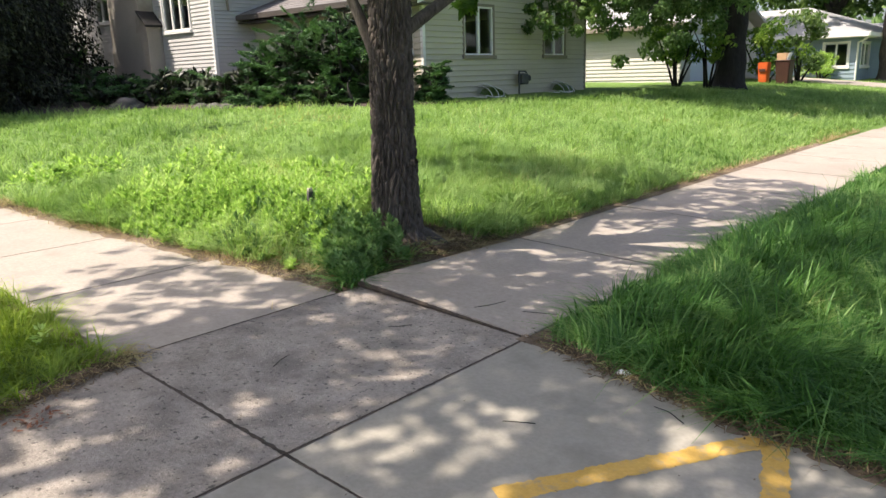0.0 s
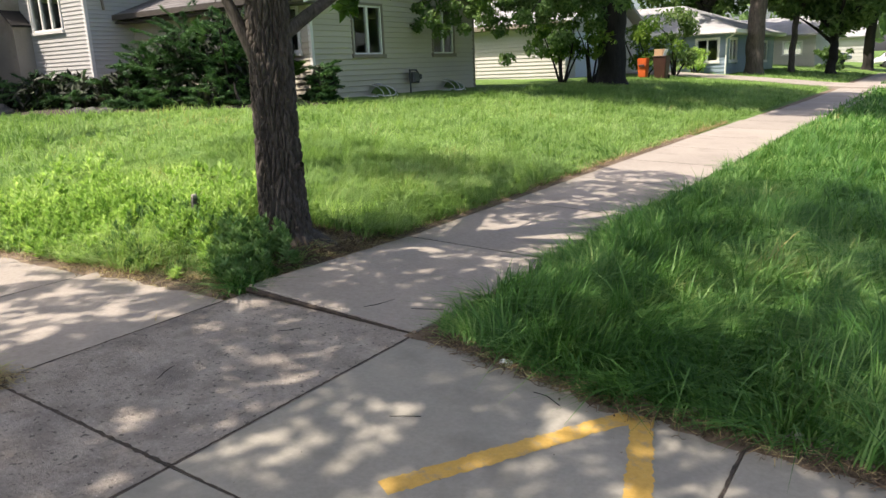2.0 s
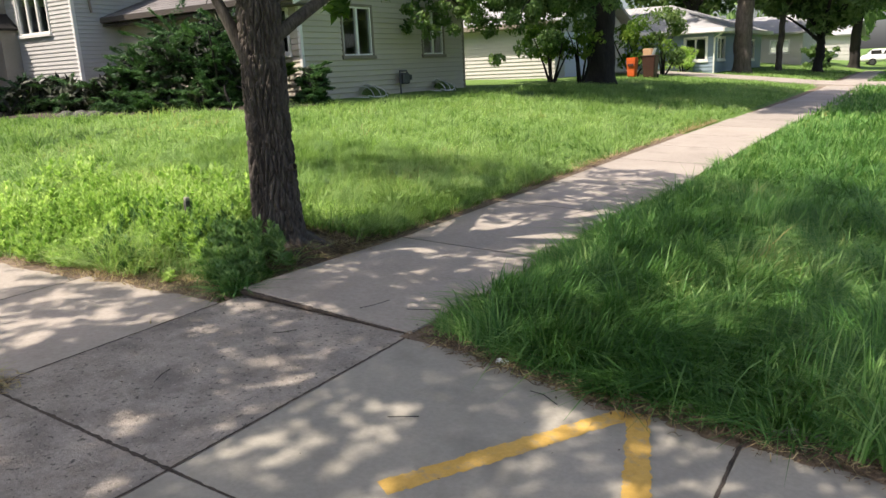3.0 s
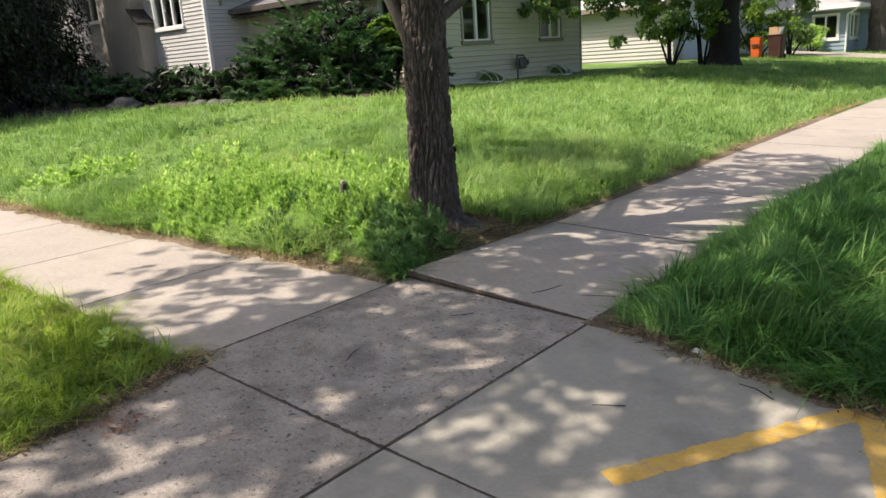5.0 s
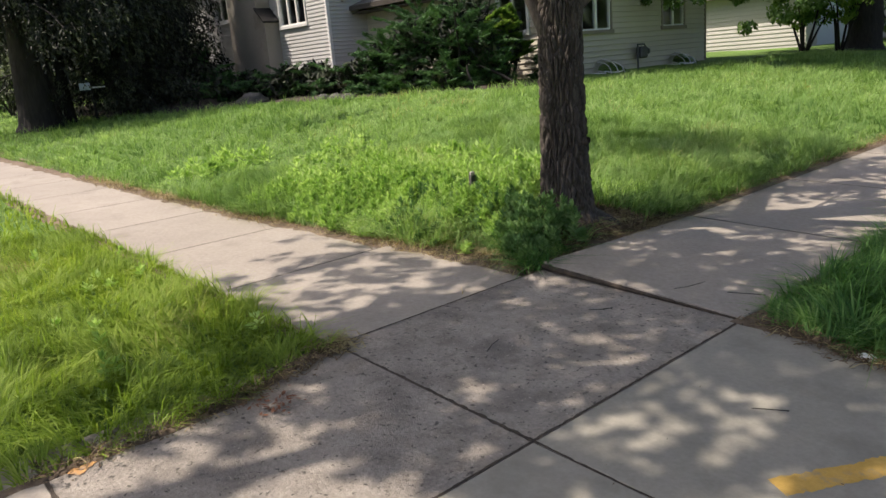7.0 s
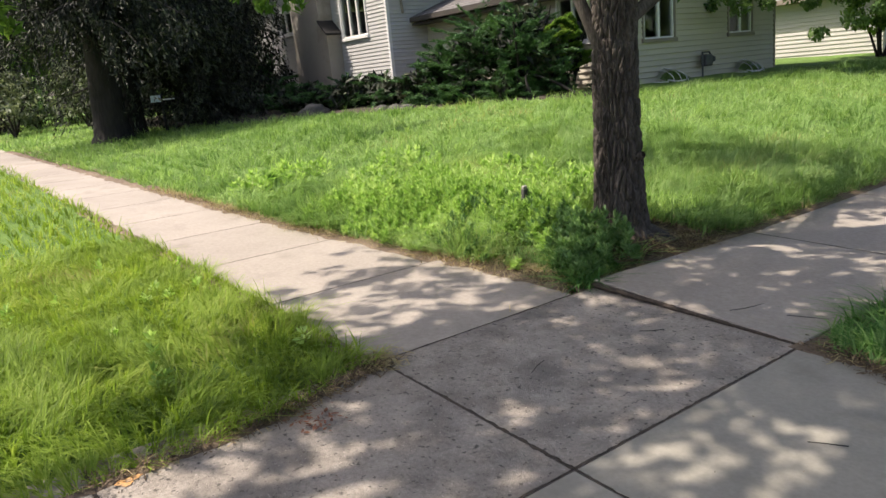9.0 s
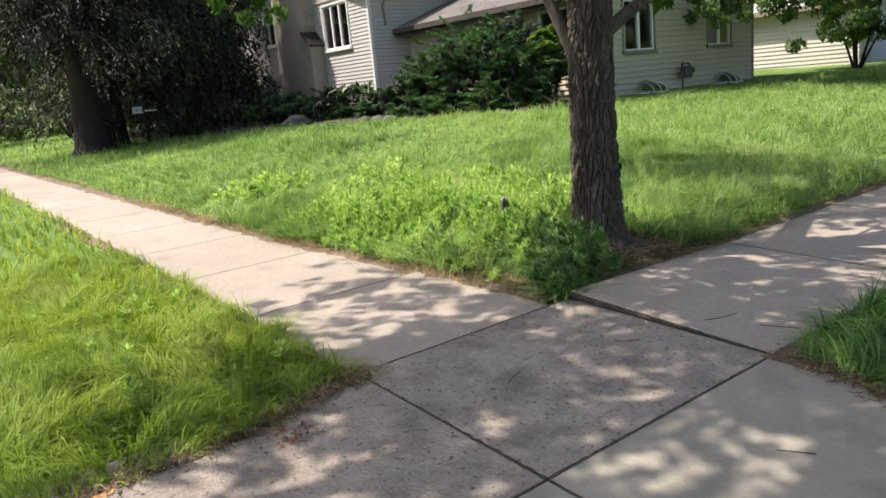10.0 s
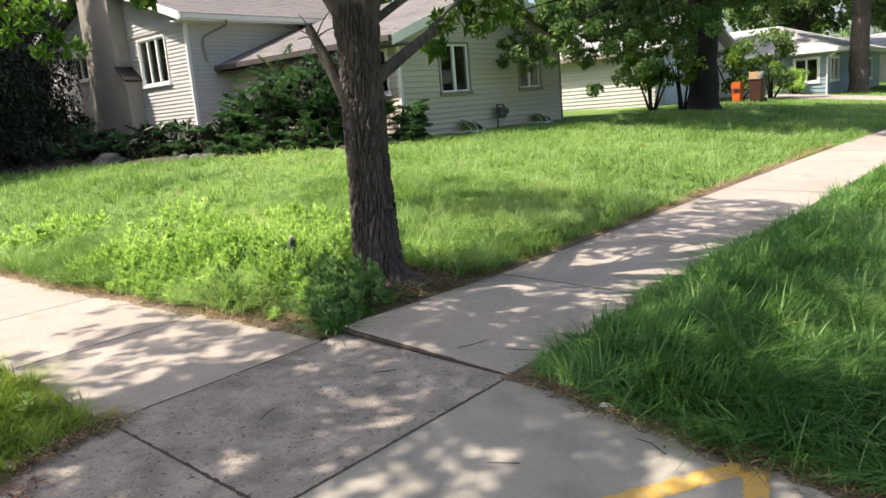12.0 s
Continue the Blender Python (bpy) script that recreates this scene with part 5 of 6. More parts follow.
shrub(-4.2, 60.0, 0.9, 1.5, 0.0, 700, 0.25, M["far_leaf"], "round green bush by the far driveway")
for k, (x, y) in enumerate(((-33, 1.9), (-36, 3.2), (-31, 4.4), (-38, 1.8), (-34.5, 5.2))):
    shrub(x, y, 1.2, 2.4, 0.2, 1100, 0.17, M["grey_leaf"], "tall grey-green flowering bush beyond the spruces", 6)

big_tree(g3(-6.5, 44.2), 0.5, 15, (-6.0, 45, 9.0), 5.5, 60, 150, 0.42, "tall street tree with rough grey-brown bark", dark=False, clump_r=1.4, trunk_h=6.5)
big_tree(g3(-5.5, 50.5), 0.2, 9, (-5.5, 50.5, 5.2), 2.4, 26, 140, 0.34, "slender tree with a pale trunk before the porch", dark=False, clump_r=0.9, trunk_h=4.0)
big_tree(g3(-3.4, 52.0), 0.3, 10, (-3.0, 52.0, 5.6), 4.0, 46, 150, 0.36, "low-branched tree with a dark forked trunk", clump_r=1.1, trunk_h=2.4,
         forks=(((-3.4, 52, 2.2), (-5.6, 51.5, 4.0), 0.13), ((-3.4, 52, 2.4), (-1.2, 52.2, 4.4), 0.13)))
big_tree(g3(-2.4, 66.0), 0.4, 12, (-2.0, 66, 7.5), 5.0, 46, 130, 0.45, "street tree far along the pavement", clump_r=1.4)
big_tree(g3(2.6, 58.0), 0.35, 12, (2.4, 58, 7.0), 4.5, 46, 130, 0.42, "street tree on the far verge", clump_r=1.3)
big_tree(g3(-16.0, 40.5), 0.4, 12, (-16, 40.5, 8.0), 4.6, 46, 130, 0.42, "garden tree between the houses", clump_r=1.3)
big_tree(g3(-14.0, 62.0), 0.4, 14, (-14, 62, 9.0), 6.0, 60, 130, 0.5, "tall tree behind the blue house", clump_r=1.6)
big_tree(g3(-24.0, 52.0), 0.4, 14, (-24, 52, 8.5), 6.0, 60, 130, 0.5, "tall tree in the gardens", clump_r=1.6)
big_tree(g3(-30.0, 34.0), 0.4, 14, (-30, 34, 9.0), 6.0, 60, 130, 0.5, "tall tree behind the corner house", clump_r=1.6)
big_tree(g3(-42.0, 8.0), 0.4, 14, (-42, 8, 7.0), 6.0, 60, 130, 0.5, "tree far along the side street", clump_r=1.6)
big_tree(g3(-44.0, 16.0), 0.4, 14, (-44, 16, 7.0), 6.0, 60, 130, 0.5, "tree behind the spruces", clump_r=1.6)
big_tree(g3(-52.0, 2.0), 0.4, 14, (-52, 2.8, 6.0), 5.0, 50, 130, 0.5, "tree at the end of the side street", clump_r=1.6)

# far woods round the place
spots = []
for k in range(300):
    a = rng.uniform(0, 2 * np.pi)
    d = rng.uniform(95, 150)
    spots.append((d * math.cos(a) - 5, d * math.sin(a) + 20, rng.uniform(1.0, 11.0)))
woods = part("far_woods", leaf_mesh(rng, crown_points(rng, spots, 4.5, 70, 0.8), 1.9, M["far_leaf"], None, 1.2, 1.0))
tagged(woods, "leafy green trees along the horizon", "trees", kind="stuff")

# ---- bins, cars and small things ----
def bin_thing(x, y, w, d, h, mat, label, lid=True):
    ob = thing("bin", label, "bin", g3(x, y))
    bm = bmesh.new()
    lo = [bm.verts.new((sx * w * 0.4, sy * d * 0.4, 0.04)) for sx, sy in ((-1, -1), (1, -1), (1, 1), (-1, 1))]
    hi = [bm.verts.new((sx * w * 0.5, sy * d * 0.5, h)) for sx, sy in ((-1, -1), (1, -1), (1, 1), (-1, 1))]
    bm.faces.new(lo), bm.faces.new(hi)
    for i in range(4):
        bm.faces.new((lo[i], lo[(i + 1) % 4], hi[(i + 1) % 4], hi[i]))
    bmesh.ops.recalc_face_normals(bm, faces=bm.faces)
    bmesh.ops.bevel(bm, geom=bm.edges[:], offset=0.03, segments=2, affect="EDGES")
    part("body", bm, mat, ob)
    if lid:
        part("lid", boxed((-w * 0.54, -d * 0.54, h), (w * 0.54, d * 0.56, h + 0.06), 0.02), mat, ob)
    for s in (-1, 1):
        wheel = boxed((s * w * 0.4 - 0.03, d * 0.38, 0.0), (s * w * 0.4 + 0.03, d * 0.38 + 0.2, 0.2), 0.05)
        part("wheel", wheel, M["rubber"], ob)
    return ob


b1 = bin_thing(-8.95, 32.4, 0.44, 0.46, 0.9, M["orange_plastic"], "bright orange plastic bin at the drive's edge", False)
part("panel", boxed((-0.14, -0.262, 0.5), (0.14, -0.24, 0.62), 0.01), M["brown_plastic"], b1)
b2 = bin_thing(-8.2, 32.7, 0.62, 0.64, 0.98, M["brown_plastic"], "dark brown wheeled bin with a raised lid full of boxes")
bx = thing("cardboard_box", "open cardboard box on top of the brown bin", "box", (-8.25, 32.7, ground_z(-8.2, 32.7) + 1.04))
box_me = boxed((-0.24, -0.2, 0), (0.14, 0.2, 0.3), 0.005)
part("box", box_me, M["cardboard"], bx)
flap = part("flap", boxed((0.15, -0.2, 0.0), (0.17, 0.2, 0.36), 0.003), M["white_plastic"], bx)
flap.rotation_euler = (0, radians(18), 0)


def car(x, y, rz, label, length=4.5):
    ob = thing("car", label, "car", g3(x, y))
    ob.rotation_euler = (0, 0, radians(rz))
    bm = bmesh.new()
    prism(bm, [(-2.25, 0.35), (2.25, 0.35), (2.25, 0.75), (1.9, 0.92), (1.1, 0.98), (-1.95, 1.0), (-2.25, 0.8)], "y", -0.88, 0.88)
    bmesh.ops.bevel(bm, geom=bm.edges[:], offset=0.07, segments=2, affect="EDGES")
    part("body", mesh_of(bm, M["car_paint"], True), None, ob)
    bm = bmesh.new()
    prism(bm, [(-1.85, 0.97), (1.15, 0.97), (0.45, 1.46), (-1.2, 1.5)], "y", -0.74, 0.74)
    bmesh.ops.bevel(bm, geom=bm.edges[:], offset=0.06, segments=2, affect="EDGES")
    part("cabin", mesh_of(bm, M["car_paint"], True), None, ob)
    for s in (-1, 1):
        for x0, x1 in ((-1.5, -0.55), (-0.45, 0.6)):
            part("side_window", boxed((x0, s * 0.745 - 0.006, 1.04), (x1 - 0.12, s * 0.745 + 0.006, 1.38)), M["dark"], ob)
        for wx in (-1.35, 1.4):
            bm = bmesh.new()
            bmesh.ops.create_cone(bm, segments=24, radius1=0.33, radius2=0.33, depth=0.2, cap_ends=True, matrix=Matrix.Translation((wx, s * 0.8, 0.33)) @ Matrix.Rotation(math.pi / 2, 4, "X"))
            wheel = part("wheel", bm, M["rubber"], ob)
            bm = bmesh.new()
            bmesh.ops.create_cone(bm, segments=16, radius1=0.2, radius2=0.18, depth=0.04, cap_ends=True, matrix=Matrix.Translation((wx, s * 0.91, 0.33)) @ Matrix.Rotation(math.pi / 2, 4, "X"))
            part("rim", bm, M["metal"], wheel)
    return ob


car(-0.6, 79.0, 10, "white parked car far down the street")
car(-6.6, 74.0, 15, "silver parked car on a far driveway")

rock = thing("rock", "grey boulder at the edge of the juniper bed", "rock", g3(-17.4, 7.75, -0.06))
bm = bmesh.new()
bmesh.ops.create_icosphere(bm, subdivisions=4, radius=1.0)
for v in bm.verts:
    v.co = Vector((v.co.x * 0.6, v.co.y * 0.4, max(v.co.z, -0.3) * 0.34)) * (1 + 0.22 * noise.noise(v.co * 1.7) + 0.08 * noise.noise(v.co * 5))
part("stone", mesh_of(bm, M["rock"], True), None, rock)
for k, (x, y) in enumerate(((-14.6, 8.3), (-14.1, 8.35), (-13.6, 8.4))):
    ob = thing("stone", "pale edging stone by the junipers", "stone", g3(x, y), group="edging stones")
    bm = bmesh.new()
    bmesh.ops.create_icosphere(bm, subdivisions=3, radius=1.0)
    for v in bm.verts:
        v.co = Vector((v.co.x * 0.25, v.co.y * 0.17, v.co.z * 0.13)) * (1 + 0.25 * noise.noise(v.co * 1.7 + Vector((k, 0, 0))))
    part("stone_body", mesh_of(bm, M["rock"], True), None, ob)

sign = thing("yard_sign", "small pale plate on a dark post under the spruces", "sign", g3(-21.3, 4.65))
part("post", joined([tube([(0, 0, -0.1), (0, 0, 0.6), (0, 0, 1.15)], [0.035] * 3, 8)], M["dark"]), None, sign)
part("plate", boxed((-0.02, -0.32, 0.92), (0.02, 0.02, 1.12), 0.004), M["pale_blue"], sign)
part("arm", boxed((-0.015, 0.0, 0.96), (0.015, 0.4, 1.0), 0.004), M["white_plastic"], sign)

stake = thing("stake", "weathered grey garden stake among the weeds", "stake", g3(-3.0, 2.55))
bm = bmesh.new()
prism(bm, [(-0.035, -0.1), (0.035, -0.1), (0.03, 0.32), (0.012, 0.38), (-0.02, 0.38), (-0.03, 0.32)], "x", -0.016, 0.016)
part("post", bm, M["rock"], stake)
part("cap", boxed((-0.019, -0.024, 0.345), (0.019, 0.024, 0.385), 0.008), M["stucco"], stake, "pale worn cap")

# painted mark on the pavement
def painted(points, half, label, mat):
    vs, qs = [], []
    fine = []
    for a, b in zip(points, points[1:]):
        for i in range(80):
            fine.append(Vector(a).lerp(Vector(b), i / 80))
    fine.append(Vector(points[-1]))
    for i, q in enumerate(fine):
        d = (fine[min(i + 1, len(fine) - 1)] - fine[max(i - 1, 0)]).normalized()
        for s in (-1, 1):
            w = half * (1 + 0.2 * noise.noise(Vector((q.x * 14, q.y * 14, s * 4))) + 0.22 * noise.noise(Vector((q.x * 55, q.y * 55, s * 4))))
            p = (q.x - d.y * w * s, q.y + d.x * w * s)
            vs.append((*p, walk_z(p[0]) + 0.004))
        if i:
            qs.append((2 * i - 2, 2 * i - 1, 2 * i + 1, 2 * i))
    ob = part("painted_line", raw_mesh(np.array(vs), np.array(qs), mat))
    return tagged(ob, label, "marking")


painted([(0.87, 0.36), (1.52, 1.5)], 0.055, "worn yellow painted line on the concrete", M["yellow_paint"])
painted([(1.55, 1.5), (1.76, 0.85), (1.98, 0.1)], 0.055, "worn yellow painted line that meets another at a corner", M["yellow_paint"])
painted([(-1.27, -1.42), (-1.24, -1.46), (-1.21, -1.5)], 0.035, "faded orange paint dab on the concrete", M["orange_mark"])

litter = thing("litter", "crumpled white plastic scrap at the grass edge", "litter", (0.7, 1.69, walk_z(0.7) + 0.012))
bm = bmesh.new()
bmesh.ops.create_icosphere(bm, subdivisions=3, radius=1.0)
for v in bm.verts:
    v.co = Vector((v.co.x * 0.042, v.co.y * 0.03, max(v.co.z, -0.5) * 0.022)) * (1 + 0.35 * noise.noise(v.co * 2.2))
part("scrap", bm, M["white_plastic"], litter)


def twig(pts, label):
    ob = part("twig", joined([tube([(x, y, walk_z(x) + 0.01 + dz) for x, y, dz in pts], [0.002, 0.0026, 0.0023, 0.0015][:len(pts)], 6)], M["dark_bark"]))
    return tagged(ob, label, "twig", group="twigs on the pavement")


twig([(-0.78, 0.5, 0), (-0.82, 0.58, 0.004), (-0.85, 0.66, 0)], "short dark twig on the concrete")
twig([(-0.52, 1.93, 0.03), (-0.47, 2.0, 0.035), (-0.45, 2.08, 0.035), (-0.44, 2.17, 0.03)], "bent dark twig on the raised slab")
twig([(0.53, 0.85, 0), (0.59, 0.88, 0.004), (0.66, 0.93, 0)], "thin dark twig on the pale concrete")
twig([(1.0, 1.45, 0), (1.08, 1.44, 0.003), (1.18, 1.38, 0)], "thin twig near the grass edge")
twig([(-0.25, 2.1, 0.02), (-0.15, 2.15, 0.02), (-0.05, 2.2, 0.02)], "dark twig at the verge")
twig([(-0.75, 1.35, 0), (-0.7, 1.4, 0), (-0.66, 1.47, 0)], "short twig on the dark slab")

# dry leaves and bits along the edges and on the slabs
def bits(label, p, size, mat, lift=0.012):
    c = np.array([(x, y, max(walk_z(x), ground_z(x, y)) + lift + RNG.uniform(0, 0.012)) for x, y in p])
    way = RNG.normal(size=(len(c), 3)) * np.array([1, 1, 0.12])
    n = len(c)
    side = np.cross(way, np.array([0, 0, 1.0]) + RNG.normal(size=(n, 3)) * 0.25)
    way /= np.linalg.norm(way, axis=1)[:, None]
    side /= np.linalg.norm(side, axis=1)[:, None] + 1e-9
    s = (size * RNG.uniform(0.5, 1.6, n))[:, None]
    verts = np.stack([c - way * s, c + side * s * 0.35, c + way * s, c - side * s * 0.35], 1).reshape(-1, 3)
    b = (np.arange(n) * 4)[:, None]
    ob = part("dry_leaves", raw_mesh(verts, None, mat, np.concatenate([b + np.array([[0, 1, 2]]), b + np.array([[0, 2, 3]])], 0)))
    return tagged(ob, label, "debris", kind="stuff")


def strands(label, p, long, mat, lift=0.012):
    """Dead stems and grass lying on the ground, thin and curved."""
    n = len(p)
    a, bend = RNG.uniform(0, 2 * np.pi, n), RNG.normal(size=n) * 0.9
    length = long * RNG.uniform(0.4, 1.5, n)
    z = np.array([max(walk_z(x), ground_z(x, y) + mound(x, y)) + lift for x, y in p]) + RNG.uniform(0, 0.02, n)
    rings = []
    for k in range(5):
        t = k / 4 - 0.5
        b = a + bend * t
        cx, cy = p[:, 0] + np.cos(b) * length * t, p[:, 1] + np.sin(b) * length * t
        wide = 0.0018 * (1.2 - abs(t))
        cz = z + 0.012 * np.sin(k * 1.7 + a * 5)
        rings += [np.stack([cx - np.sin(b) * wide, cy + np.cos(b) * wide, cz], -1), np.stack([cx + np.sin(b) * wide, cy - np.cos(b) * wide, cz + 0.002], -1)]
    verts = np.stack(rings, 1).reshape(-1, 3)
    base = (np.arange(n) * 10)[:, None]
    ob = part("dead_stems", raw_mesh(verts, np.concatenate([base + np.array([[2 * k, 2 * k + 1, 2 * k + 3, 2 * k + 2]]) for k in range(4)], 0), mat))
    return tagged(ob, label, "debris", kind="stuff")


def edge_points(points, spread, count):
    k = RNG.integers(0, len(points) - 1, count)
    w = RNG.random(count)[:, None]
    a = np.array(points)
    return a[k] * (1 - w) + a[k + 1] * w + RNG.normal(size=(count, 2)) * spread


bits("dry brown leaf bits along the verge edge", edge_points([(0.0 + 0.1 * i, 1.83 - 0.19 * min(1, i / 14) - 0.006 * i) for i in range(32)], 0.05, 1900), 0.013, M["debris"])
bits("dry brown leaf bits along the lawn edge", edge_points([(-1.6 - 0.2 * i, walk_far(-1.6 - 0.2 * i) + 0.06) for i in range(40)], 0.055, 2600), 0.012, M["debris"], 0.02)
bits("dry leaf bits along the pavement by the lawn", edge_points([(-1.58, 1.8 + 0.3 * i) for i in range(36)], 0.06, 2600), 0.012, M["debris"], 0.03)
bits("dry brown bits along the sunlit verge", edge_points([(-1.5, 0.0), (-1.45, -0.15), (-1.36, -0.5), (-1.3, -0.9), (-1.3, -1.6)], 0.05, 1100), 0.013, M["debris"])
ang, rad = RNG.uniform(0, 2 * np.pi, 2600), 0.2 + 0.5 * RNG.random(2600)
c = np.stack([TREE.x + 0.15 + rad * np.cos(ang), TREE.y + 0.2 + rad * np.sin(ang)], -1)
bits("bark chips and dry leaves round the tree", c[[x < -1.58 for x, y in c]], 0.022, M["debris"], 0.06)
bits("reddish dry leaf cluster on the slab", np.array([-1.15, -0.6]) + RNG.normal(size=(90, 2)) * 0.06, 0.016, M["red_leaf"], 0.008)
bits("scattered dark bits on the slabs", RNG.uniform((-1.5, -1.6), (1.9, 1.7), (70, 2)), 0.007, M["debris"], 0.004)

VERGE_EDGE = [(0.2 + 0.1 * i, 1.83 - 0.19 * min(1, (i + 2) / 14) - 0.006 * (i + 2)) for i in range(30)]
SIDE_EDGE = [(-1.5, 0.0), (-1.45, -0.15), (-1.36, -0.5), (-1.3, -0.9), (-1.3, -1.6)]
strands("pale dead grass stems along the verge edge", edge_points(VERGE_EDGE, 0.05, 320), 0.12, M["straw"])
strands("dark dead stems along the verge edge", edge_points(VERGE_EDGE, 0.055, 800), 0.11, M["debris"])
strands("dead stems along the sunlit verge", edge_points(SIDE_EDGE, 0.05, 420), 0.1, M["debris"])
strands("pale dead grass along the sunlit verge", edge_points(SIDE_EDGE, 0.05, 160), 0.09, M["straw"])
strands("pale dry grass tangle at the joint's corner", RNG.normal((-1.5, 0.0), (0.07, 0.06), (150, 2)), 0.12, M["straw"])
foot = np.stack([TREE.x + 0.2 + rad * np.cos(ang), TREE.y + 0.22 + rad * np.sin(ang)], -1)
foot = foot[[x < -1.57 for x, y in foot]]
strands("dark shredded bark and stems heaped round the tree", foot, 0.16, M["debris"], 0.03)
strands("pale dry stems on the soil round the tree", foot[::4], 0.13, M["straw"], 0.035)
strands("dead stems on the bare soil of the corner", RNG.normal((-2.4, 1.87), (0.3, 0.1), (260, 2)), 0.1, M["straw"], 0.01)
# ---- pavement ----
pavement = thing("pavement", "concrete pavement slabs, cracked and dappled, crossing at the corner", "pavement", kind="structure")


def slab(x0, x1, y0, y1, mat, lift=(0, 0, 0, 0), gap=0.004, name="slab"):
    """One slab, its top following the fall of the pavement; lift: how far each corner stands up."""
    x0, x1, y0, y1 = x0 + gap, x1 - gap, y0 + gap, y1 - gap
    bm = bmesh.new()
    corners = ((x0, y0), (x1, y0), (x1, y1), (x0, y1))
    c = 0.006
    top = [bm.verts.new((x + (c if x == x0 else -c), y + (c if y == y0 else -c), walk_z(x) + l)) for (x, y), l in zip(corners, lift)]
    rim = [bm.verts.new((x, y, walk_z(x) + l - 0.006)) for (x, y), l in zip(corners, lift)]
    low = [bm.verts.new((x, y, walk_z(x) - 0.12)) for x, y in corners]
    bm.faces.new(top)
    for a, b in ((top, rim), (rim, low)):
        for i in range(4):
            bm.faces.new((b[i], b[(i + 1) % 4], a[(i + 1) % 4], a[i]))
    bmesh.ops.recalc_face_normals(bm, faces=bm.faces)
    return part(name, bm, mat, pavement)


OLD, NEW, WORN = M["old_concrete"], M["new_concrete"], M["worn_concrete"]
bed_v = [(x, y, walk_z(x) - 0.04) for x0, x1, y0, y1 in ((-1.5, -0.02, -3.1, 58), (-1.5, 0.5, 0.02, 1.7), (0.5, 5.9, -3.5, 1.68), (0.0, 0.5, -3.5, 1.68), (-39, -1.5, 0.02, 1.45)) for x, y in ((x0, y0), (x1, y0), (x1, y1), (x0, y1))]
part("bed", raw_mesh(np.array(bed_v), np.arange(len(bed_v)).reshape(-1, 4), M["soil"]), None, pavement, "dark soil in the joints")
slab(-1.52, 0, 0, 1.8, WORN)
slab(-1.52, 0, -1.6, 0, WORN, (0, 0, 0.0, 0.006))
slab(-1.52, 0, -3.2, -1.6, OLD)
slab(0, 2.03, 0, 1.74, NEW)
slab(0, 2.03, -1.7, 0, NEW)
slab(2.03, 4.0, 0, 1.74, NEW)
slab(2.03, 4.0, -1.7, 0, NEW)
slab(4.0, 6.0, -1.7, 1.74, NEW)
slab(0, 2.03, -3.6, -1.7, NEW)
slab(2.03, 4.0, -3.6, -1.7, NEW)
slab(4.0, 6.0, -3.6, -1.7, NEW)
y, step = 1.8, 2.0
k = 0
while y < 58:
    lift = (0.055, 0.012, 0.0, 0.0) if k == 0 else (0, 0, 0, 0)
    dx = 0.35 * smooth((y - 14) / 12)
    slab(-1.52 + dx, 0.0 + dx, y, y + step, OLD, lift)
    y += step
    k += 1
x = -1.52
while x > -40:
    x1 = x - 1.53
    f0, f1 = walk_far(x), walk_far(x1)
    slab(x1, x, 0.0 - 0.01 * max(0, -x - 3), f1 + 0.06, M["old_concrete"])
    x = x1


def drive_slab(x0, x1, y0, y1):
    """A slab of the far driveway, laid on the slope of the lawn."""
    bm = bmesh.new()
    top = [bm.verts.new((x, y, ground_z(x, y) + 0.05)) for x, y in ((x0, y0), (x1, y0), (x1, y1), (x0, y1))]
    low = [bm.verts.new((v.co.x, v.co.y, v.co.z - 0.2)) for v in top]
    bm.faces.new(top)
    for i in range(4):
        bm.faces.new((low[i], low[(i + 1) % 4], top[(i + 1) % 4], top[i]))
    bmesh.ops.recalc_face_normals(bm, faces=bm.faces)
    part("slab", bm, OLD, pavement)


for s in range(9):
    for y0 in (35.9, 38.0):
        drive_slab(-12.0 + s * 2.0, -10.02 + s * 2.0, y0, y0 + 2.07)

# dirt that fills the joints
fill_v, fill_q = [], []


def joint(a, b, wide=0.011, drop=0.003):
    """A ragged line of dirt along a joint."""
    a, b = Vector(a), Vector(b)
    n = int((b - a).length / 0.025) + 2
    d = (b - a).normalized()
    k = len(fill_v)
    for i in range(n):
        q = a.lerp(b, i / (n - 1))
        off = 0.006 * noise.noise(Vector((q.x * 6, q.y * 6, 3)))
        for s in (-1, 1):
            w = 0.8 * wide * (1 + 1.2 * noise.noise(Vector((q.x * 24, q.y * 24, s * 5)))) * s + off
            p = (q.x - d.y * w, q.y + d.x * w)
            fill_v.append((*p, walk_z(p[0]) + drop - 0.001))
        if i:
            fill_q.append((k + 2 * i - 2, k + 2 * i - 1, k + 2 * i + 1, k + 2 * i))


joint((-1.52, 0.0), (0.0, 0.0), 0.013), joint((0, 0), (2.03, 0), 0.008), joint((0, 0), (0, 1.78), 0.009), joint((0, -1.7), (0, 0), 0.008)
joint((-1.52, 0.02), (-1.52, 1.7), 0.008), joint((2.03, -1.6), (2.03, 1.5), 0.009), joint((-1.45, -1.6), (0, -1.6), 0.01)
for i in range(2, 12):
    joint((-1.5, 1.8 + 2.0 * (i - 1)), (-0.05, 1.8 + 2.0 * (i - 1)), 0.008)
    joint((-1.52 - 1.53 * (i - 1), 0.05), (-1.52 - 1.53 * (i - 1), walk_far(-1.52 - 1.53 * (i - 1)) + 0.02), 0.006)
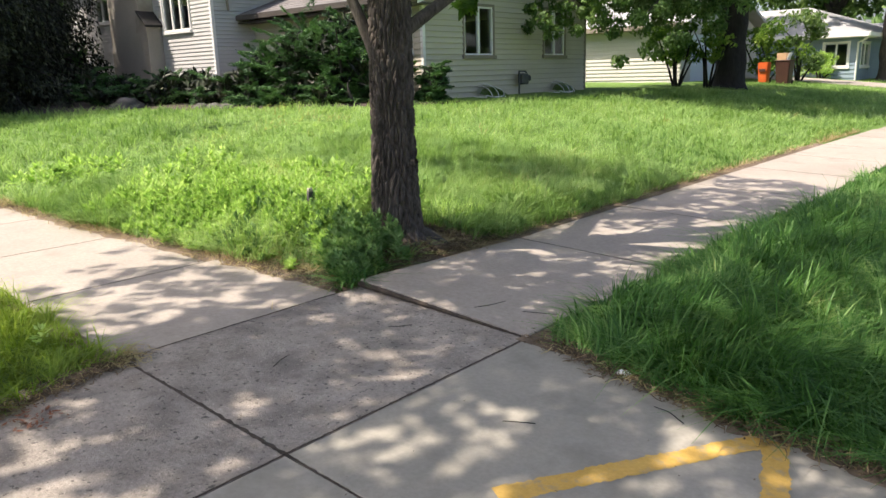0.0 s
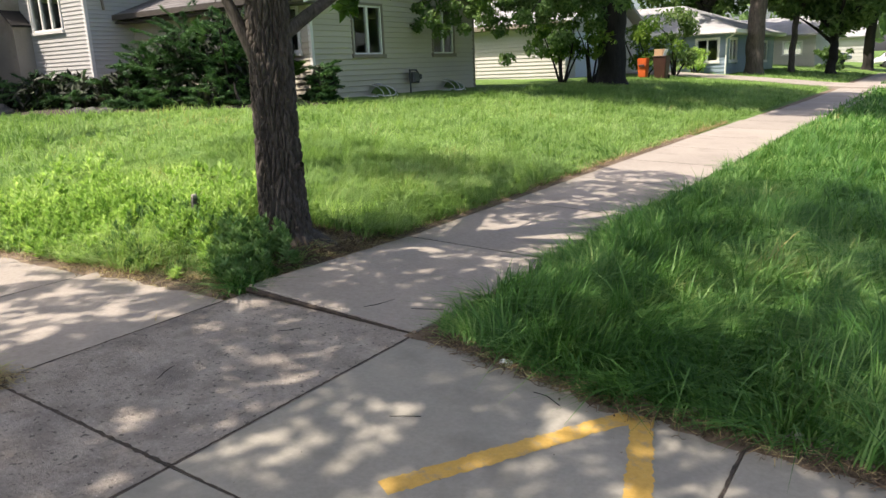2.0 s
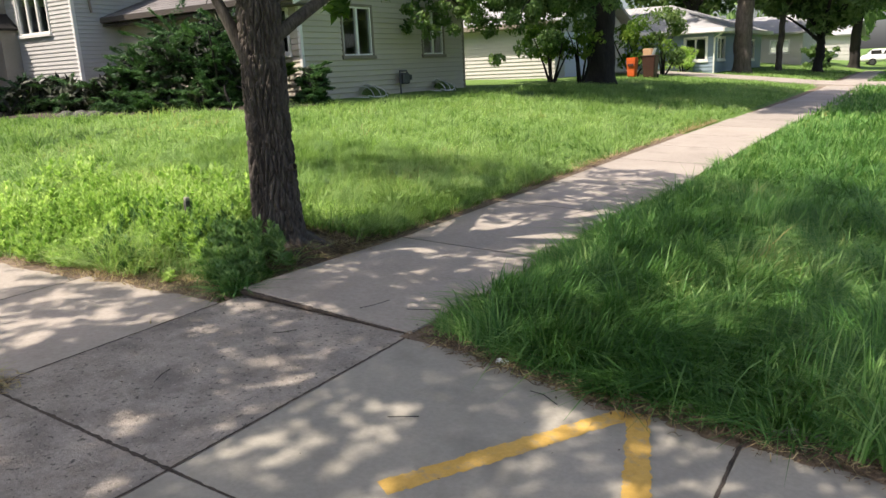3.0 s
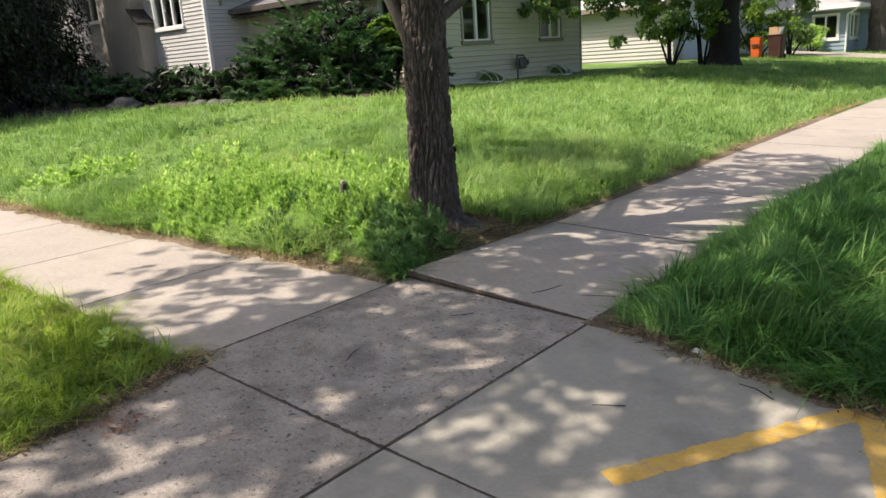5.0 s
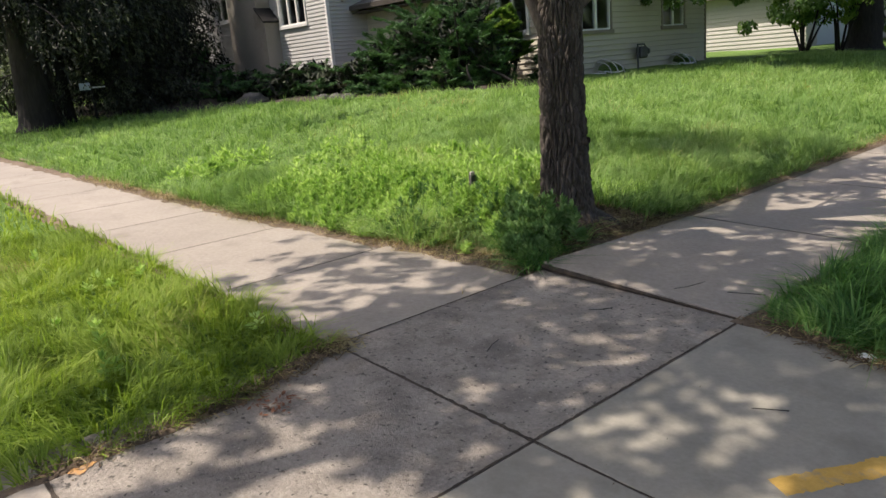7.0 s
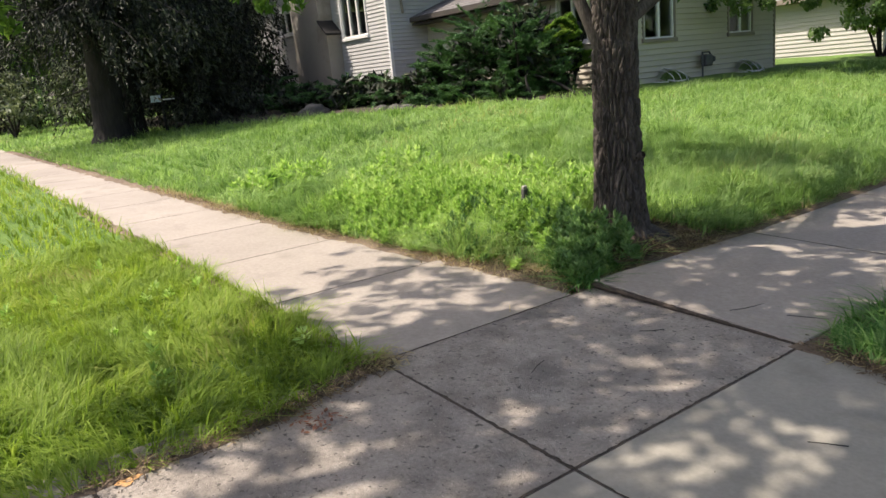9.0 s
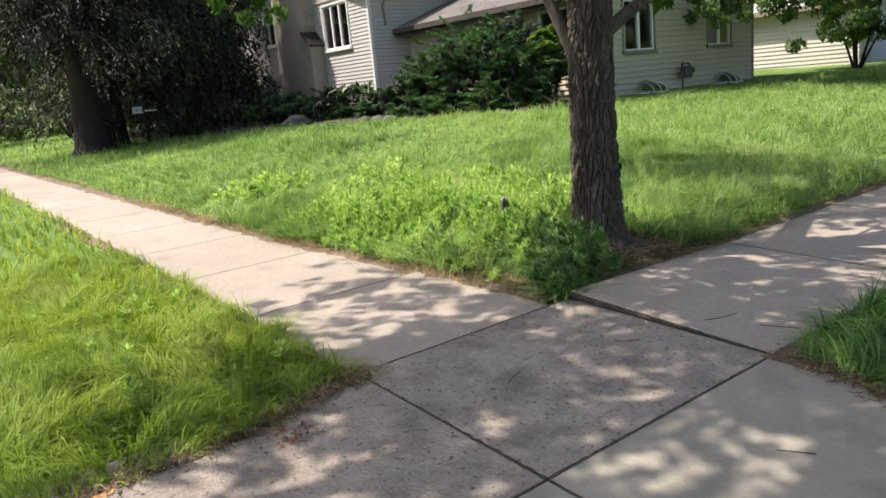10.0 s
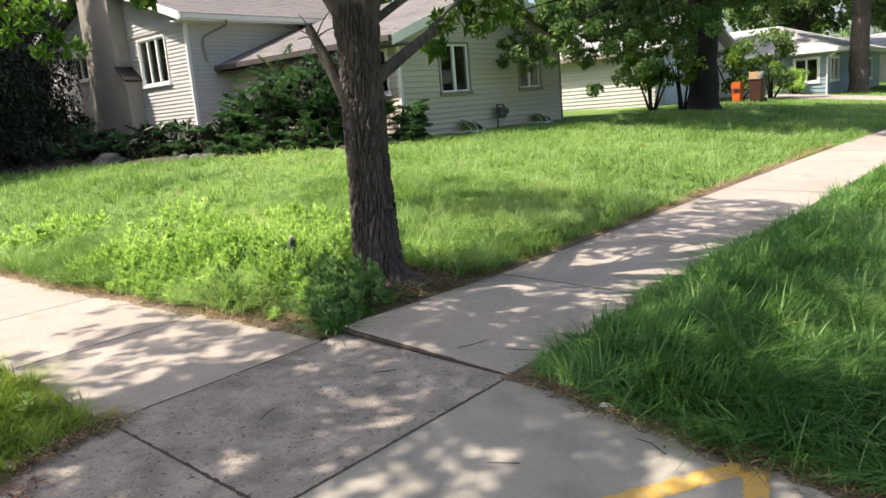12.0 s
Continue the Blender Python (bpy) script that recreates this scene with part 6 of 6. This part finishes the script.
part("joint_dirt", raw_mesh(np.array(fill_v), np.array(fill_q), M["dirt"]), None, pavement, "dark dirt and crumbs in the joints")
# crumbled edge under the raised slab
edge_pts = [(-1.5 + 0.03 * i, 1.788 + 0.008 * noise.noise(Vector((i * 0.9, 2, 0))), walk_z(-1.5 + 0.03 * i) + 0.004 + 0.026 * (1 - i / 50)) for i in range(50)]
part("joint_dirt", joined([tube(edge_pts, [0.006 + 0.016 * (1 - i / 50) + 0.006 * noise.noise(Vector((i * 0.7, 5, 1))) for i in range(50)], 8)], M["dirt"]), None, pavement)


# ---- streets behind the camera ----
def strip(x0, x1, y0, y1, dz, name, mat, label, cat):
    n = 40
    v = [(x0 + (x1 - x0) * i / n, y, ground_z(x0 + (x1 - x0) * i / n, y) + dz) for i in range(n + 1) for y in (y0, y1)]
    q = [(2 * i, 2 * i + 2, 2 * i + 3, 2 * i + 1) for i in range(n)]
    tagged(part(name, raw_mesh(np.array(v), np.array(q), mat)), label, cat, kind="structure")


strip(-200, 7.0, -15.0, -7.0, 0.015, "road", M["asphalt"], "grey asphalt side street", "road")
strip(7.0, 16.0, -200, 200, 0.02, "road", M["asphalt"], "grey asphalt street", "road")
for a, b in (((-200, -6.98), (6.8, -6.98)), ((6.98, -6.8), (6.98, 200))):
    bm = bmesh.new()
    n = 60
    ring = []
    for i in range(n + 1):
        x, y = a[0] + (b[0] - a[0]) * i / n, a[1] + (b[1] - a[1]) * i / n
        sx, sy = (0, 0.075) if a[1] == b[1] else (0.075, 0)
        z = ground_z(x, y)
        ring.append([bm.verts.new((x - sx, y - sy, z - 0.1)), bm.verts.new((x - sx, y - sy, z + 0.13)), bm.verts.new((x + sx, y + sy, z + 0.13)), bm.verts.new((x + sx, y + sy, z - 0.1))])
    for r0, r1 in zip(ring, ring[1:]):
        for k in range(3):
            bm.faces.new((r0[k], r1[k], r1[k + 1], r0[k + 1]))
    bmesh.ops.recalc_face_normals(bm, faces=bm.faces)
    tagged(part("kerb", bm, M["new_concrete"]), "concrete kerb along the street", "kerb", kind="structure")
